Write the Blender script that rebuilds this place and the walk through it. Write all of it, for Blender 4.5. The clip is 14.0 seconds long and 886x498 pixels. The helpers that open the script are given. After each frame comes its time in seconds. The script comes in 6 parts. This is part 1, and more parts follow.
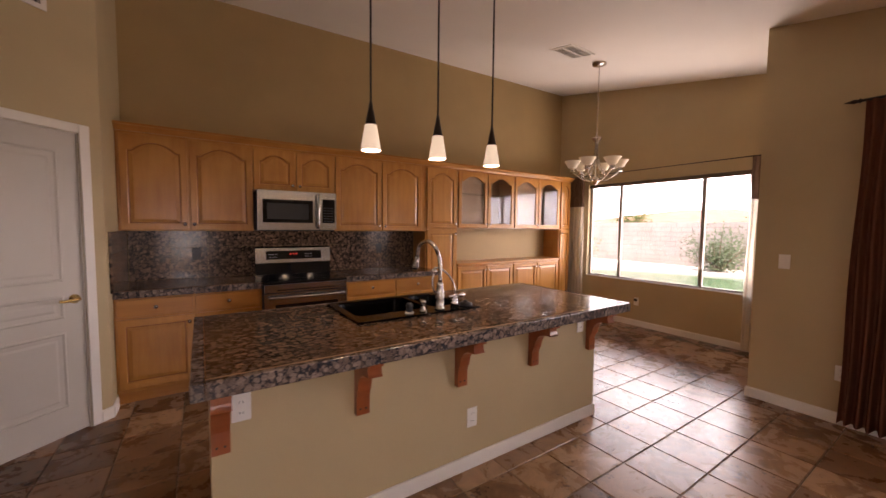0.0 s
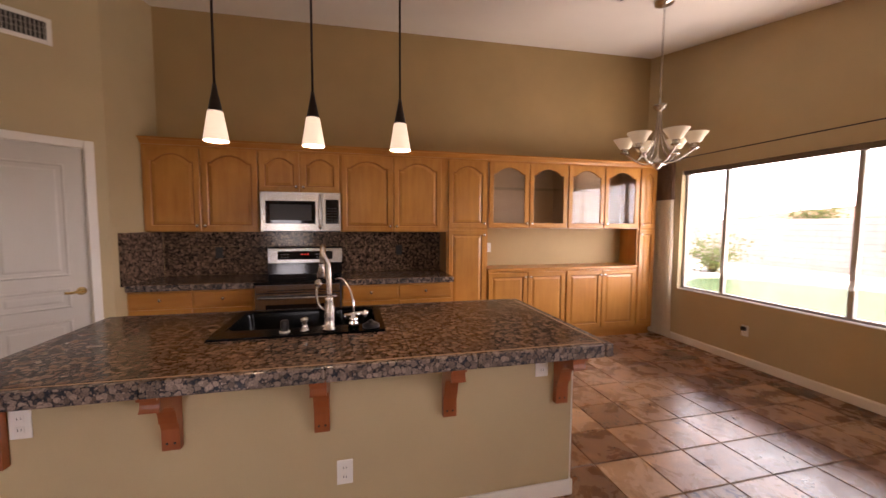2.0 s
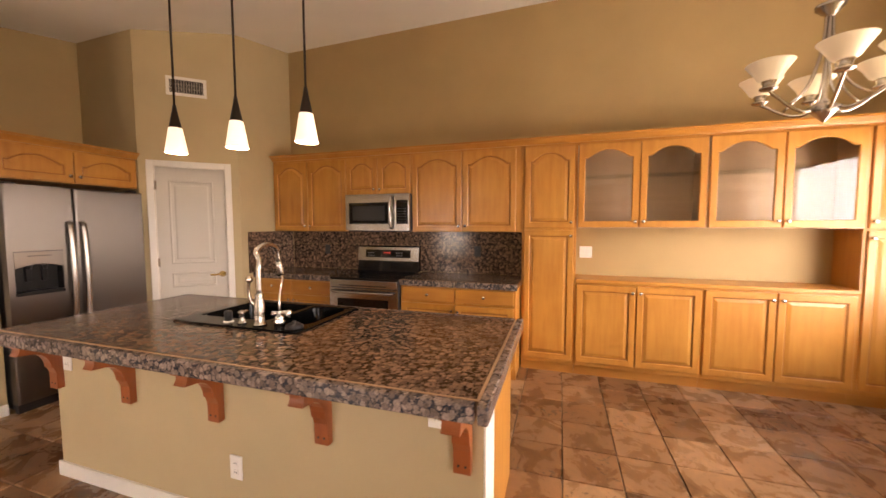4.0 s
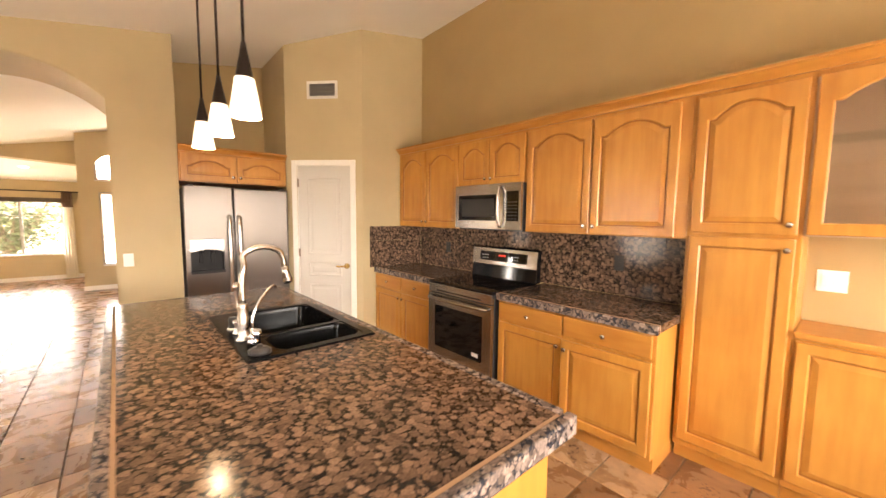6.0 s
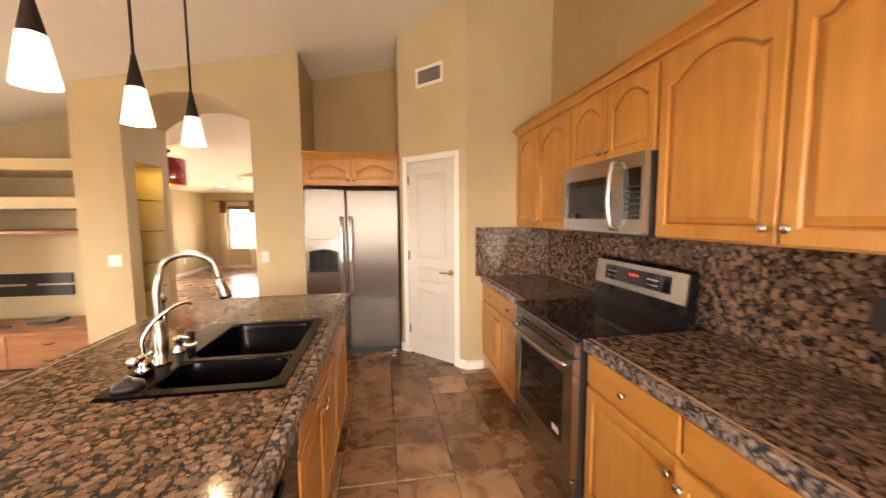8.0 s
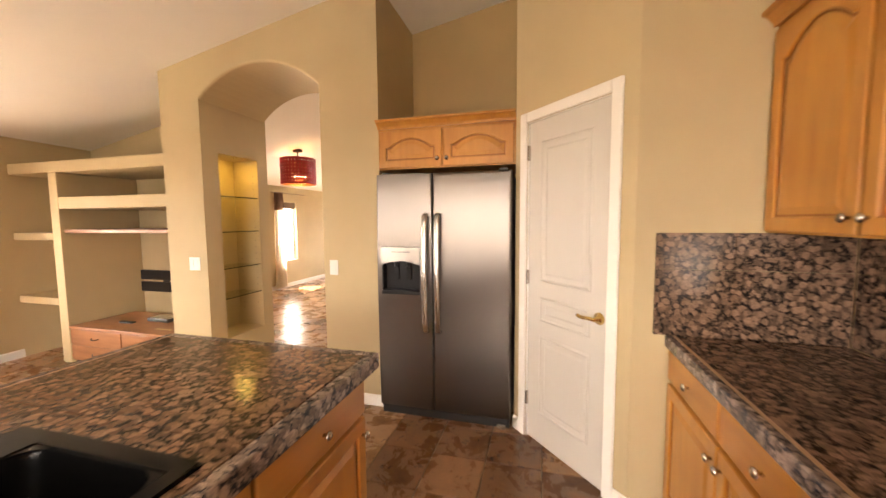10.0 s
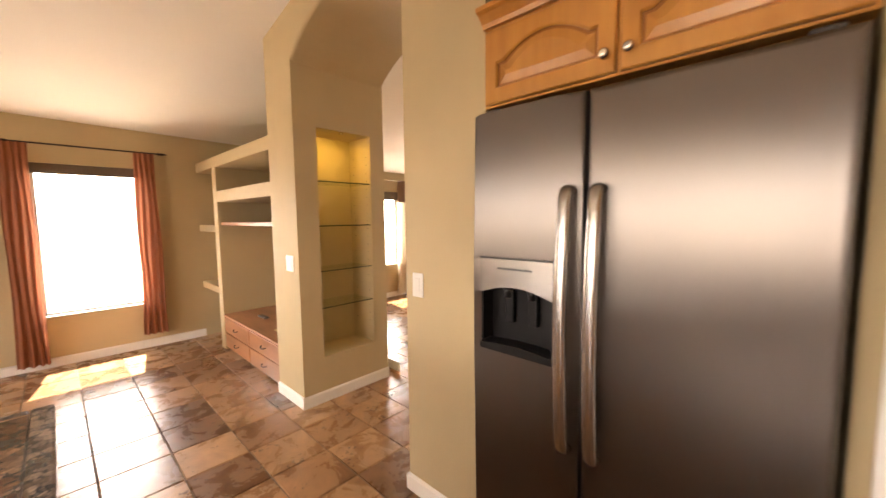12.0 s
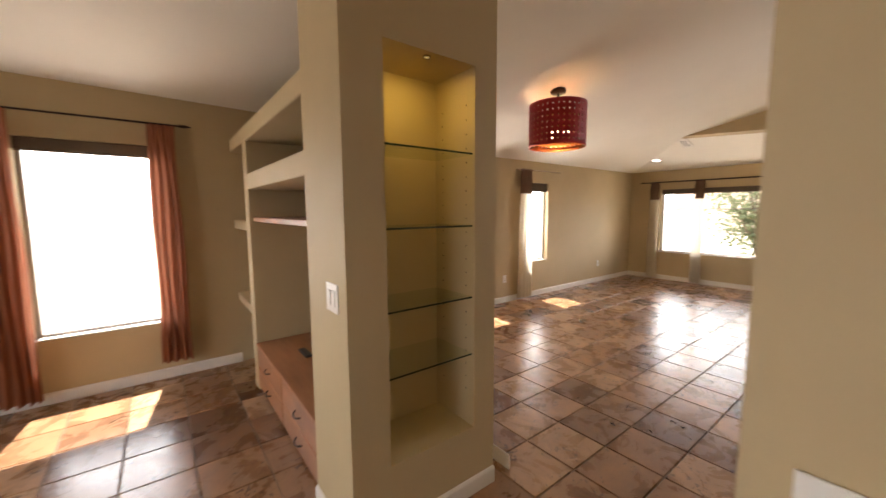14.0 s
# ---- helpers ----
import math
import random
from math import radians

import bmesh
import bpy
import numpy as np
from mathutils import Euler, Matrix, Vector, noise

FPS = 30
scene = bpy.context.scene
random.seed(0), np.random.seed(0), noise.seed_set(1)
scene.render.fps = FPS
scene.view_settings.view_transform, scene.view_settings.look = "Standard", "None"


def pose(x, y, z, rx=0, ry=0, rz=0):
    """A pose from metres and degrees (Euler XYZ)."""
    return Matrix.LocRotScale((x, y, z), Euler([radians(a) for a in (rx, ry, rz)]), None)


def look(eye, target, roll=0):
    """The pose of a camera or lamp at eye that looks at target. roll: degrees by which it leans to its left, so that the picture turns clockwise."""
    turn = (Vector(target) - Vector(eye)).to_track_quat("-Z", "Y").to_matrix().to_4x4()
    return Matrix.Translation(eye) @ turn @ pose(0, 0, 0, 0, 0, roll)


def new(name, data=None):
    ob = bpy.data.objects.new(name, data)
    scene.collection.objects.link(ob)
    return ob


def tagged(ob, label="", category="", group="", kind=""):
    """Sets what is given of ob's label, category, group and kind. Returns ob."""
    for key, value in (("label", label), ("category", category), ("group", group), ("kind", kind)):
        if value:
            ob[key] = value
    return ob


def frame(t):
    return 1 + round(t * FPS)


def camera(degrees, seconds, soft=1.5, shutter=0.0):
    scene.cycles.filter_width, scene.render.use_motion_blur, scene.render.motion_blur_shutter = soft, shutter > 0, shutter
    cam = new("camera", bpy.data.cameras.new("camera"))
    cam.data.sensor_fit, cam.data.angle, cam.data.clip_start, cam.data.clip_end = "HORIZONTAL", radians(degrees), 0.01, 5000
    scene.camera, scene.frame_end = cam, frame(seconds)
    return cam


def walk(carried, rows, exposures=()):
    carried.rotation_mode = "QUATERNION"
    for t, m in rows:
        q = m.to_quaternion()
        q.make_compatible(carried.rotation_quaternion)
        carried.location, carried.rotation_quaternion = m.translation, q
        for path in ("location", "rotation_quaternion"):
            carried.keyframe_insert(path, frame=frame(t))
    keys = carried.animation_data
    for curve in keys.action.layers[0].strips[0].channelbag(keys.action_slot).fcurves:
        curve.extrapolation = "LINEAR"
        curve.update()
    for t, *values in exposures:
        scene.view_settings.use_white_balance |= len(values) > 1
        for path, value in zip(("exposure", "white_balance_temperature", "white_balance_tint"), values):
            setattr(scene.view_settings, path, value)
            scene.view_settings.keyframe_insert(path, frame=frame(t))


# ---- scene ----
cam = camera(100.6, 14.0, shutter=0.4)
PATH = [
    (0, (-0.099, -0.193, 1.435), (0.998, 1.474, 1.312), 0.6),
    (0.5, (0.169, -0.215, 1.446), (1.253, 1.461, 1.32), 0.3),
    (1, (0.509, -0.219, 1.419), (1.507, 1.51, 1.293), 0.3),
    (1.5, (0.887, -0.205, 1.433), (1.679, 1.627, 1.303), 0.4),
    (2, (1.271, -0.223, 1.464), (1.737, 1.717, 1.326), 0.3),
    (2.2, (1.419, -0.251, 1.46), (1.75, 1.717, 1.334), -0.3),
    (4.3, (2.808, 0.359, 1.446), (2.029, 2.195, 1.305), 0.4),
    (4.5, (2.902, 0.481, 1.468), (2.0, 2.259, 1.312), 0.6),
    (5, (2.993, 0.73, 1.481), (1.837, 2.353, 1.314), 0.5),
    (5.5, (2.965, 0.994, 1.489), (1.628, 2.472, 1.317), 0.6),
    (6, (2.965, 1.311, 1.491), (1.474, 2.633, 1.313), 0.6),
    (6.5, (2.963, 1.703, 1.498), (1.315, 2.823, 1.316), 0.3),
    (7, (2.913, 2.063, 1.485), (1.139, 2.969, 1.304), 0.2),
    (7.5, (2.858, 2.37, 1.495), (0.98, 3.032, 1.312), -0.0),
    (8, (2.68, 2.574, 1.479), (0.714, 2.897, 1.299), -0.4),
    (8.5, (2.36, 2.746, 1.479), (0.368, 2.737, 1.301), -0.3),
    (8.7, (2.254, 2.809, 1.486), (0.265, 2.713, 1.301), -0.4),
    (10.8, (0.612, 2.95, 1.406), (-1.215, 2.156, 1.226), -0.3),
    (11, (0.524, 2.934, 1.424), (-1.263, 2.058, 1.226), -0.4),
    (11.5, (0.153, 2.801, 1.398), (-1.48, 1.661, 1.216), -0.5),
    (12, (-0.172, 2.649, 1.39), (-1.622, 1.282, 1.218), -0.6),
    (12.5, (-0.389, 2.432, 1.36), (-1.602, 0.85, 1.201), -0.7),
    (13, (-0.581, 2.086, 1.415), (-1.598, 0.375, 1.226), -0.7),
    (13.5, (-0.713, 1.734, 1.417), (-1.719, 0.017, 1.218), -0.5),
    (14, (-0.823, 1.401, 1.406), (-2.037, -0.175, 1.198), -0.3),
]
EXPOSURES = [
    (0.0, 1.7, 6950, 32), (1.0, 1.72, 6900, 31), (2.0, 1.95, 6850, 30), (2.3, 2.3, 6850, 27), (4.2, 2.74, 7850, 25), (5.0, 3.14, 7600, 20), (6.5, 3.5, 7500, 18), (7.5, 3.35, 7700, 19),
    (8.7, 3.35, 7700, 19), (11.0, 3.38, 7700, 21), (12.0, 3.18, 7600, 21), (12.5, 3.15, 7550, 20), (13.5, 2.62, 6700, 16), (14.0, 2.22, 6550, 16),
]
walk(cam, [(t, look(eye, target, roll)) for t, eye, target, roll in PATH], EXPOSURES)

# ---- world, sun, lights ----
world = bpy.data.worlds.new("World")
scene.world = world
world.use_nodes = True
_wn = world.node_tree
_sky = _wn.nodes.new("ShaderNodeTexSky")
_sky.sky_type = 'NISHITA'
_sky.sun_disc = False
SUN_DIR = Vector((-0.10, -0.62, 1.20)).normalized()
_sky.sun_elevation = math.asin(SUN_DIR.z)
_sky.sun_rotation = math.atan2(SUN_DIR.x, SUN_DIR.y)
_wn.links.new(_sky.outputs[0], _wn.nodes["Background"].inputs[0])
_wn.nodes["Background"].inputs[1].default_value = 0.09
sun = bpy.data.lights.new("sun", 'SUN')
sun.energy, sun.angle, sun.color = 5.0, radians(0.5), (1.0, 0.965, 0.90)
sun_ob = new("sun", sun)
sun_ob.matrix_world = look(SUN_DIR * 30, (0, 0, 0))


def window_light(name, at, to, w, h, power, colour=(1.0, 0.96, 0.90)):
    """The sky's light in a window's opening."""
    d = bpy.data.lights.new(name, 'AREA')
    d.shape, d.size, d.size_y, d.energy, d.color = 'RECTANGLE', w, h, power, colour
    ob = new(name, d)
    ob.matrix_world = look(at, to)
    return ob


SKY = (0.82, 0.92, 1.0)
# each window gives the sky's light from above and the sunlit ground's from below
window_light("nook_sky_light", (5.46, 2.40, 1.74), (4.46, 2.40, 1.04), 1.9, 0.62, 1.1, (0.70, 0.86, 1.0))
window_light("nook_ground_light", (5.46, 2.40, 1.05), (4.46, 2.40, 2.20), 1.9, 0.62, 10.5)
window_light("family_sky_light", (-0.45, -2.63, 1.55), (-0.45, -1.63, 0.95), 0.74, 0.62, 0.2, SKY)
window_light("family_ground_light", (-0.45, -2.63, 0.88), (-0.45, -1.63, 1.48), 0.74, 0.62, 1.7)
window_light("east_sky_light", (4.02, -0.70, 1.65), (3.02, -0.70, 1.15), 1.25, 0.55, 0.3, SKY)
window_light("east_ground_light", (4.02, -0.70, 1.05), (3.02, -0.70, 2.00), 1.25, 0.55, 1.3)
window_light("west_window_light", (-9.02, -0.70, 1.17), (0, -0.70, 2.2), 2.1, 1.2, 3.4)
window_light("living_window_light", (-5.68, -2.56, 1.22), (-5.68, 0, 2.0), 0.5, 1.2, 3.5)
window_light("living_window_light", (-4.11, -2.56, 1.22), (-4.11, 0, 2.0), 0.5, 1.2, 3.5)
window_light("entry_light", (-6.98, 1.70, 2.4), (0, 1.7, 1.6), 0.9, 0.5, 3.5)

# ---- materials ----


def material(name, base=(0.5, 0.5, 0.5), rough=0.5, metal=0.0, spec=0.5):
    m = bpy.data.materials.new(name)
    m.use_nodes = True
    b = m.node_tree.nodes["Principled BSDF"]
    b.inputs["Base Color"].default_value = (*base, 1)
    b.inputs["Roughness"].default_value = rough
    b.inputs["Metallic"].default_value = metal
    b.inputs["Specular IOR Level"].default_value = spec
    return m, m.node_tree.nodes, m.node_tree.links, b


def ramp(nodes, stops):
    r = nodes.new("ShaderNodeValToRGB")
    while len(r.color_ramp.elements) < len(stops):
        r.color_ramp.elements.new(0.5)
    for e, (p, c) in zip(r.color_ramp.elements, stops):
        e.position, e.color = p, (*c, 1)
    return r


def texnoise(nodes, links, scale, detail=4, rough=0.6, stretch=None):
    n = nodes.new("ShaderNodeTexNoise")
    n.inputs["Scale"].default_value, n.inputs["Detail"].default_value, n.inputs["Roughness"].default_value = scale, detail, rough
    geo = nodes.new("ShaderNodeNewGeometry")
    if stretch:
        mp = nodes.new("ShaderNodeMapping")
        mp.inputs["Scale"].default_value = stretch
        links.new(geo.outputs["Position"], mp.inputs["Vector"])
        links.new(mp.outputs[0], n.inputs["Vector"])
    else:
        links.new(geo.outputs["Position"], n.inputs["Vector"])
    return n


def bump(nodes, links, bsdf, height, strength, dist=0.002):
    b = nodes.new("ShaderNodeBump")
    b.inputs["Strength"].default_value, b.inputs["Distance"].default_value = strength, dist
    links.new(height, b.inputs["Height"])
    links.new(b.outputs[0], bsdf.inputs["Normal"])
    return b


def paint(name, c, rough=0.6, vary=0.06, grain=140, strength=0.12):
    """Rolled wall paint with a fine orange-peel relief and faint patches."""
    m, n, l, b = material(name, c, rough, spec=0.35)
    big = texnoise(n, l, 1.3, 3)
    lo, hi = tuple(v * (1 - vary) for v in c), tuple(min(1, v * (1 + vary)) for v in c)
    r = ramp(n, [(0.3, lo), (0.7, hi)])
    l.new(big.outputs[0], r.inputs[0])
    l.new(r.outputs[0], b.inputs["Base Color"])
    fine = texnoise(n, l, grain, 2)
    bump(n, l, b, fine.outputs[0], strength)
    return m


def wood(name, dark, light, rough=0.35, along=(1, 1, 0.12), scale=22, coat=0.25):
    m, n, l, b = material(name, light, rough, spec=0.45)
    oi = n.new("ShaderNodeObjectInfo")
    geo = n.new("ShaderNodeNewGeometry")
    add = n.new("ShaderNodeVectorMath")
    add.operation = 'ADD'
    mul = n.new("ShaderNodeVectorMath")
    mul.operation = 'SCALE'
    l.new(geo.outputs["Position"], add.inputs[0])
    comb = n.new("ShaderNodeCombineXYZ")
    sc = n.new("ShaderNodeMath")
    sc.operation = 'MULTIPLY'
    sc.inputs[1].default_value = 37.0
    l.new(oi.outputs["Random"], sc.inputs[0])
    for i in range(3):
        l.new(sc.outputs[0], comb.inputs[i])
    l.new(comb.outputs[0], add.inputs[1])
    mp = n.new("ShaderNodeMapping")
    mp.inputs["Scale"].default_value = along
    l.new(add.outputs[0], mp.inputs["Vector"])
    n1 = n.new("ShaderNodeTexNoise")
    n1.inputs["Scale"].default_value, n1.inputs["Detail"].default_value = scale, 6
    l.new(mp.outputs[0], n1.inputs["Vector"])
    n2 = n.new("ShaderNodeTexNoise")
    n2.inputs["Scale"].default_value, n2.inputs["Detail"].default_value = 2.6, 3
    l.new(add.outputs[0], n2.inputs["Vector"])
    mix = n.new("ShaderNodeMath")
    mix.operation = 'MULTIPLY_ADD'
    mix.inputs[1].default_value = 0.55
    l.new(n2.outputs[0], mix.inputs[0])
    half = n.new("ShaderNodeMath")
    half.operation = 'MULTIPLY'
    half.inputs[1].default_value = 0.5
    l.new(n1.outputs[0], half.inputs[0])
    l.new(half.outputs[0], mix.inputs[2])
    r = ramp(n, [(0.3, dark), (0.7, light)])
    l.new(mix.outputs[0], r.inputs[0])
    l.new(r.outputs[0], b.inputs["Base Color"])
    b.inputs["Coat Weight"].default_value = coat
    b.inputs["Coat Roughness"].default_value = 0.2
    bump(n, l, b, n1.outputs[0], 0.06, 0.001)
    n.remove(mul)
    return m


def granite(name, blob=(0.228, 0.142, 0.094), ground=(0.016, 0.012, 0.011), scale=42):
    """Baltic brown: rounded tan ovoids among smaller, darker grains, polished."""
    m, n, l, b = material(name, blob, 0.15, spec=0.32)
    geo = n.new("ShaderNodeNewGeometry")
    warp = n.new("ShaderNodeTexNoise")
    warp.inputs["Scale"].default_value, warp.inputs["Detail"].default_value = 34, 3
    l.new(geo.outputs["Position"], warp.inputs["Vector"])
    va = n.new("ShaderNodeVectorMath")
    va.operation = 'MULTIPLY_ADD'
    va.inputs[1].default_value = (0.020, 0.020, 0.020)
    l.new(warp.outputs["Color"], va.inputs[0])
    l.new(geo.outputs["Position"], va.inputs[2])

    def cellular(sc, lo, hi):
        """Cells of rounded grains: returns the colour of each grain and how far a point is inside it."""
        v = n.new("ShaderNodeTexVoronoi")
        v.inputs["Scale"].default_value = sc
        l.new(va.outputs[0], v.inputs["Vector"])
        sep = n.new("ShaderNodeSeparateColor")
        l.new(v.outputs["Color"], sep.inputs[0])
        size = n.new("ShaderNodeMapRange")
        size.inputs["To Min"].default_value, size.inputs["To Max"].default_value = lo, hi
        l.new(sep.outputs[1], size.inputs["Value"])
        df = n.new("ShaderNodeMath")
        df.operation = 'SUBTRACT'
        l.new(size.outputs[0], df.inputs[0])
        l.new(v.outputs["Distance"], df.inputs[1])
        k = n.new("ShaderNodeMapRange")
        k.inputs["From Min"].default_value, k.inputs["From Max"].default_value = -0.04, 0.05
        l.new(df.outputs[0], k.inputs["Value"])
        return sep.outputs[0], k.outputs[0]
    c1, k1 = cellular(scale, 0.36, 0.74)
    c2, k2 = cellular(scale * 2.3, 0.30, 0.75)
    tan = ramp(n, [(0.0, tuple(v * 0.42 for v in blob)), (0.5, tuple(v * 0.85 for v in blob)), (1.0, tuple(min(1, v * 1.25) for v in blob))])
    l.new(c1, tan.inputs[0])
    small = ramp(n, [(0.0, tuple(g * 1.4 for g in ground)), (0.35, tuple(0.30 * v for v in blob)), (0.7, tuple(0.68 * v for v in blob)), (1.0, tuple(0.95 * v for v in blob))])
    l.new(c2, small.inputs[0])
    mxa = n.new("ShaderNodeMix")
    mxa.data_type = 'RGBA'
    mxa.inputs["A"].default_value = (*ground, 1)
    l.new(k2, mxa.inputs["Factor"])
    l.new(small.outputs[0], mxa.inputs["B"])
    mxb = n.new("ShaderNodeMix")
    mxb.data_type = 'RGBA'
    l.new(k1, mxb.inputs["Factor"])
    l.new(mxa.outputs["Result"], mxb.inputs["A"])
    l.new(tan.outputs[0], mxb.inputs["B"])
    sp = n.new("ShaderNodeTexNoise")
    sp.inputs["Scale"].default_value, sp.inputs["Detail"].default_value = 170, 3
    l.new(geo.outputs["Position"], sp.inputs["Vector"])
    spr = ramp(n, [(0.35, (0.55, 0.55, 0.55)), (0.62, (1.15, 1.12, 1.1))])
    l.new(sp.outputs[0], spr.inputs[0])
    mx2 = n.new("ShaderNodeMix")
    mx2.data_type, mx2.blend_type = 'RGBA', 'MULTIPLY'
    mx2.inputs["Factor"].default_value = 0.75
    l.new(mxb.outputs["Result"], mx2.inputs["A"])
    l.new(spr.outputs[0], mx2.inputs["B"])
    l.new(mx2.outputs["Result"], b.inputs["Base Color"])
    return m


def travertine(name):
    """Brown travertine tile, each one its own shade, with pits and clouds, sealed to a sheen."""
    m, n, l, b = material(name, (0.3, 0.18, 0.1), 0.25, spec=0.5)
    oi = n.new("ShaderNodeObjectInfo")
    geo = n.new("ShaderNodeNewGeometry")
    sm = n.new("ShaderNodeMath")
    sm.operation = 'ADD'
    l.new(oi.outputs["Random"], sm.inputs[0])
    l.new(geo.outputs["Random Per Island"], sm.inputs[1])
    fr = n.new("ShaderNodeMath")
    fr.operation = 'FRACT'
    l.new(sm.outputs[0], fr.inputs[0])
    tone = ramp(n, [(0.0, (0.140, 0.066, 0.029)), (0.22, (0.208, 0.105, 0.049)), (0.45, (0.276, 0.147, 0.071)), (0.75, (0.348, 0.200, 0.102)), (1.0, (0.415, 0.256, 0.140))])
    l.new(fr.outputs[0], tone.inputs[0])
    off = n.new("ShaderNodeVectorMath")
    off.operation = 'SCALE'
    off.inputs[0].default_value = (31, 17, 5)
    l.new(fr.outputs[0], off.inputs["Scale"])
    pos = n.new("ShaderNodeVectorMath")
    pos.operation = 'ADD'
    l.new(geo.outputs["Position"], pos.inputs[0])
    l.new(off.outputs[0], pos.inputs[1])
    cl = n.new("ShaderNodeTexNoise")
    cl.inputs["Scale"].default_value, cl.inputs["Detail"].default_value, cl.inputs["Roughness"].default_value = 5.5, 7, 0.65
    cl.inputs["Distortion"].default_value = 0.6
    l.new(pos.outputs[0], cl.inputs["Vector"])
    clr = ramp(n, [(0.30, (0.50, 0.44, 0.40)), (0.5, (0.95, 0.93, 0.90)), (0.70, (1.35, 1.32, 1.28))])
    l.new(cl.outputs[0], clr.inputs[0])
    mx = n.new("ShaderNodeMix")
    mx.data_type, mx.blend_type = 'RGBA', 'MULTIPLY'
    mx.inputs["Factor"].default_value = 1.0
    l.new(tone.outputs[0], mx.inputs["A"])
    l.new(clr.outputs[0], mx.inputs["B"])
    pit = n.new("ShaderNodeTexNoise")
    pit.inputs["Scale"].default_value, pit.inputs["Detail"].default_value = 42, 3
    l.new(pos.outputs[0], pit.inputs["Vector"])
    msk = n.new("ShaderNodeTexNoise")
    msk.inputs["Scale"].default_value = 6
    l.new(pos.outputs[0], msk.inputs["Vector"])
    mm = n.new("ShaderNodeMath")
    mm.operation = 'MULTIPLY'
    l.new(pit.outputs[0], mm.inputs[0])
    l.new(msk.outputs[0], mm.inputs[1])
    pr = ramp(n, [(0.36, (1, 1, 1)), (0.40, (0.38, 0.33, 0.30))])
    l.new(mm.outputs[0], pr.inputs[0])
    mx2 = n.new("ShaderNodeMix")
    mx2.data_type, mx2.blend_type = 'RGBA', 'MULTIPLY'
    mx2.inputs["Factor"].default_value = 1.0
    l.new(mx.outputs["Result"], mx2.inputs["A"])
    l.new(pr.outputs[0], mx2.inputs["B"])
    l.new(mx2.outputs["Result"], b.inputs["Base Color"])
    rr = n.new("ShaderNodeMapRange")
    rr.inputs["To Min"].default_value, rr.inputs["To Max"].default_value = 0.16, 0.40
    l.new(cl.outputs[0], rr.inputs["Value"])
    l.new(rr.outputs[0], b.inputs["Roughness"])
    bump(n, l, b, cl.outputs[0], 0.22, 0.004)
    return m


def steel(name, c=(0.42, 0.40, 0.375), rough=0.235, along=(1, 1, 60), aniso=0.4):
    m, n, l, b = material(name, c, rough, 1.0)
    ns = texnoise(n, l, 14, 3, stretch=along)
    mr = n.new("ShaderNodeMapRange")
    mr.inputs["To Min"].default_value, mr.inputs["To Max"].default_value = rough * 0.985, rough * 1.015
    l.new(ns.outputs[0], mr.inputs["Value"])
    l.new(mr.outputs[0], b.inputs["Roughness"])
    b.inputs["Anisotropic"].default_value = aniso
    return m


def glow(name, c, strength, base=(0.9, 0.85, 0.75)):
    m, n, l, b = material(name, base, 0.4)
    b.inputs["Emission Color"].default_value = (*c, 1)
    b.inputs["Emission Strength"].default_value = strength
    return m


def glassmat(name, tint=(1, 1, 1), rough=0.0):
    """Thin pane: see-through with a Fresnel sheen."""
    m = bpy.data.materials.new(name)
    m.use_nodes = True
    n, l = m.node_tree.nodes, m.node_tree.links
    n.remove(n["Principled BSDF"])
    tr = n.new("ShaderNodeBsdfTransparent")
    tr.inputs[0].default_value = (*tint, 1)
    gl = n.new("ShaderNodeBsdfGlossy")
    gl.inputs["Roughness"].default_value = rough
    lw = n.new("ShaderNodeLayerWeight")
    lw.inputs[0].default_value = 0.5
    pw = n.new("ShaderNodeMath")
    pw.operation = 'POWER'
    pw.inputs[1].default_value = 4.0
    l.new(lw.outputs["Facing"], pw.inputs[0])
    fr = n.new("ShaderNodeMapRange")
    fr.inputs["To Min"].default_value, fr.inputs["To Max"].default_value = 0.035, 0.45
    l.new(pw.outputs[0], fr.inputs["Value"])
    mx = n.new("ShaderNodeMixShader")
    l.new(fr.outputs[0], mx.inputs[0])
    l.new(tr.outputs[0], mx.inputs[1])
    l.new(gl.outputs[0], mx.inputs[2])
    l.new(mx.outputs[0], n["Material Output"].inputs[0])
    return m


def cloth(name, c, thin=0.35, rough=0.85, scale=300):
    """Woven curtain cloth that lets some light through."""
    m, n, l, b = material(name, c, rough, spec=0.2)
    ns = texnoise(n, l, scale, 2)
    r = ramp(n, [(0.35, tuple(v * 0.82 for v in c)), (0.65, tuple(min(1, v * 1.1) for v in c))])
    l.new(ns.outputs[0], r.inputs[0])
    l.new(r.outputs[0], b.inputs["Base Color"])
    tl = n.new("ShaderNodeBsdfTranslucent")
    l.new(r.outputs[0], tl.inputs[0])
    mx = n.new("ShaderNodeMixShader")
    mx.inputs[0].default_value = thin
    l.new(b.outputs[0], mx.inputs[1])
    l.new(tl.outputs[0], mx.inputs[2])
    l.new(mx.outputs[0], n["Material Output"].inputs[0])
    return m


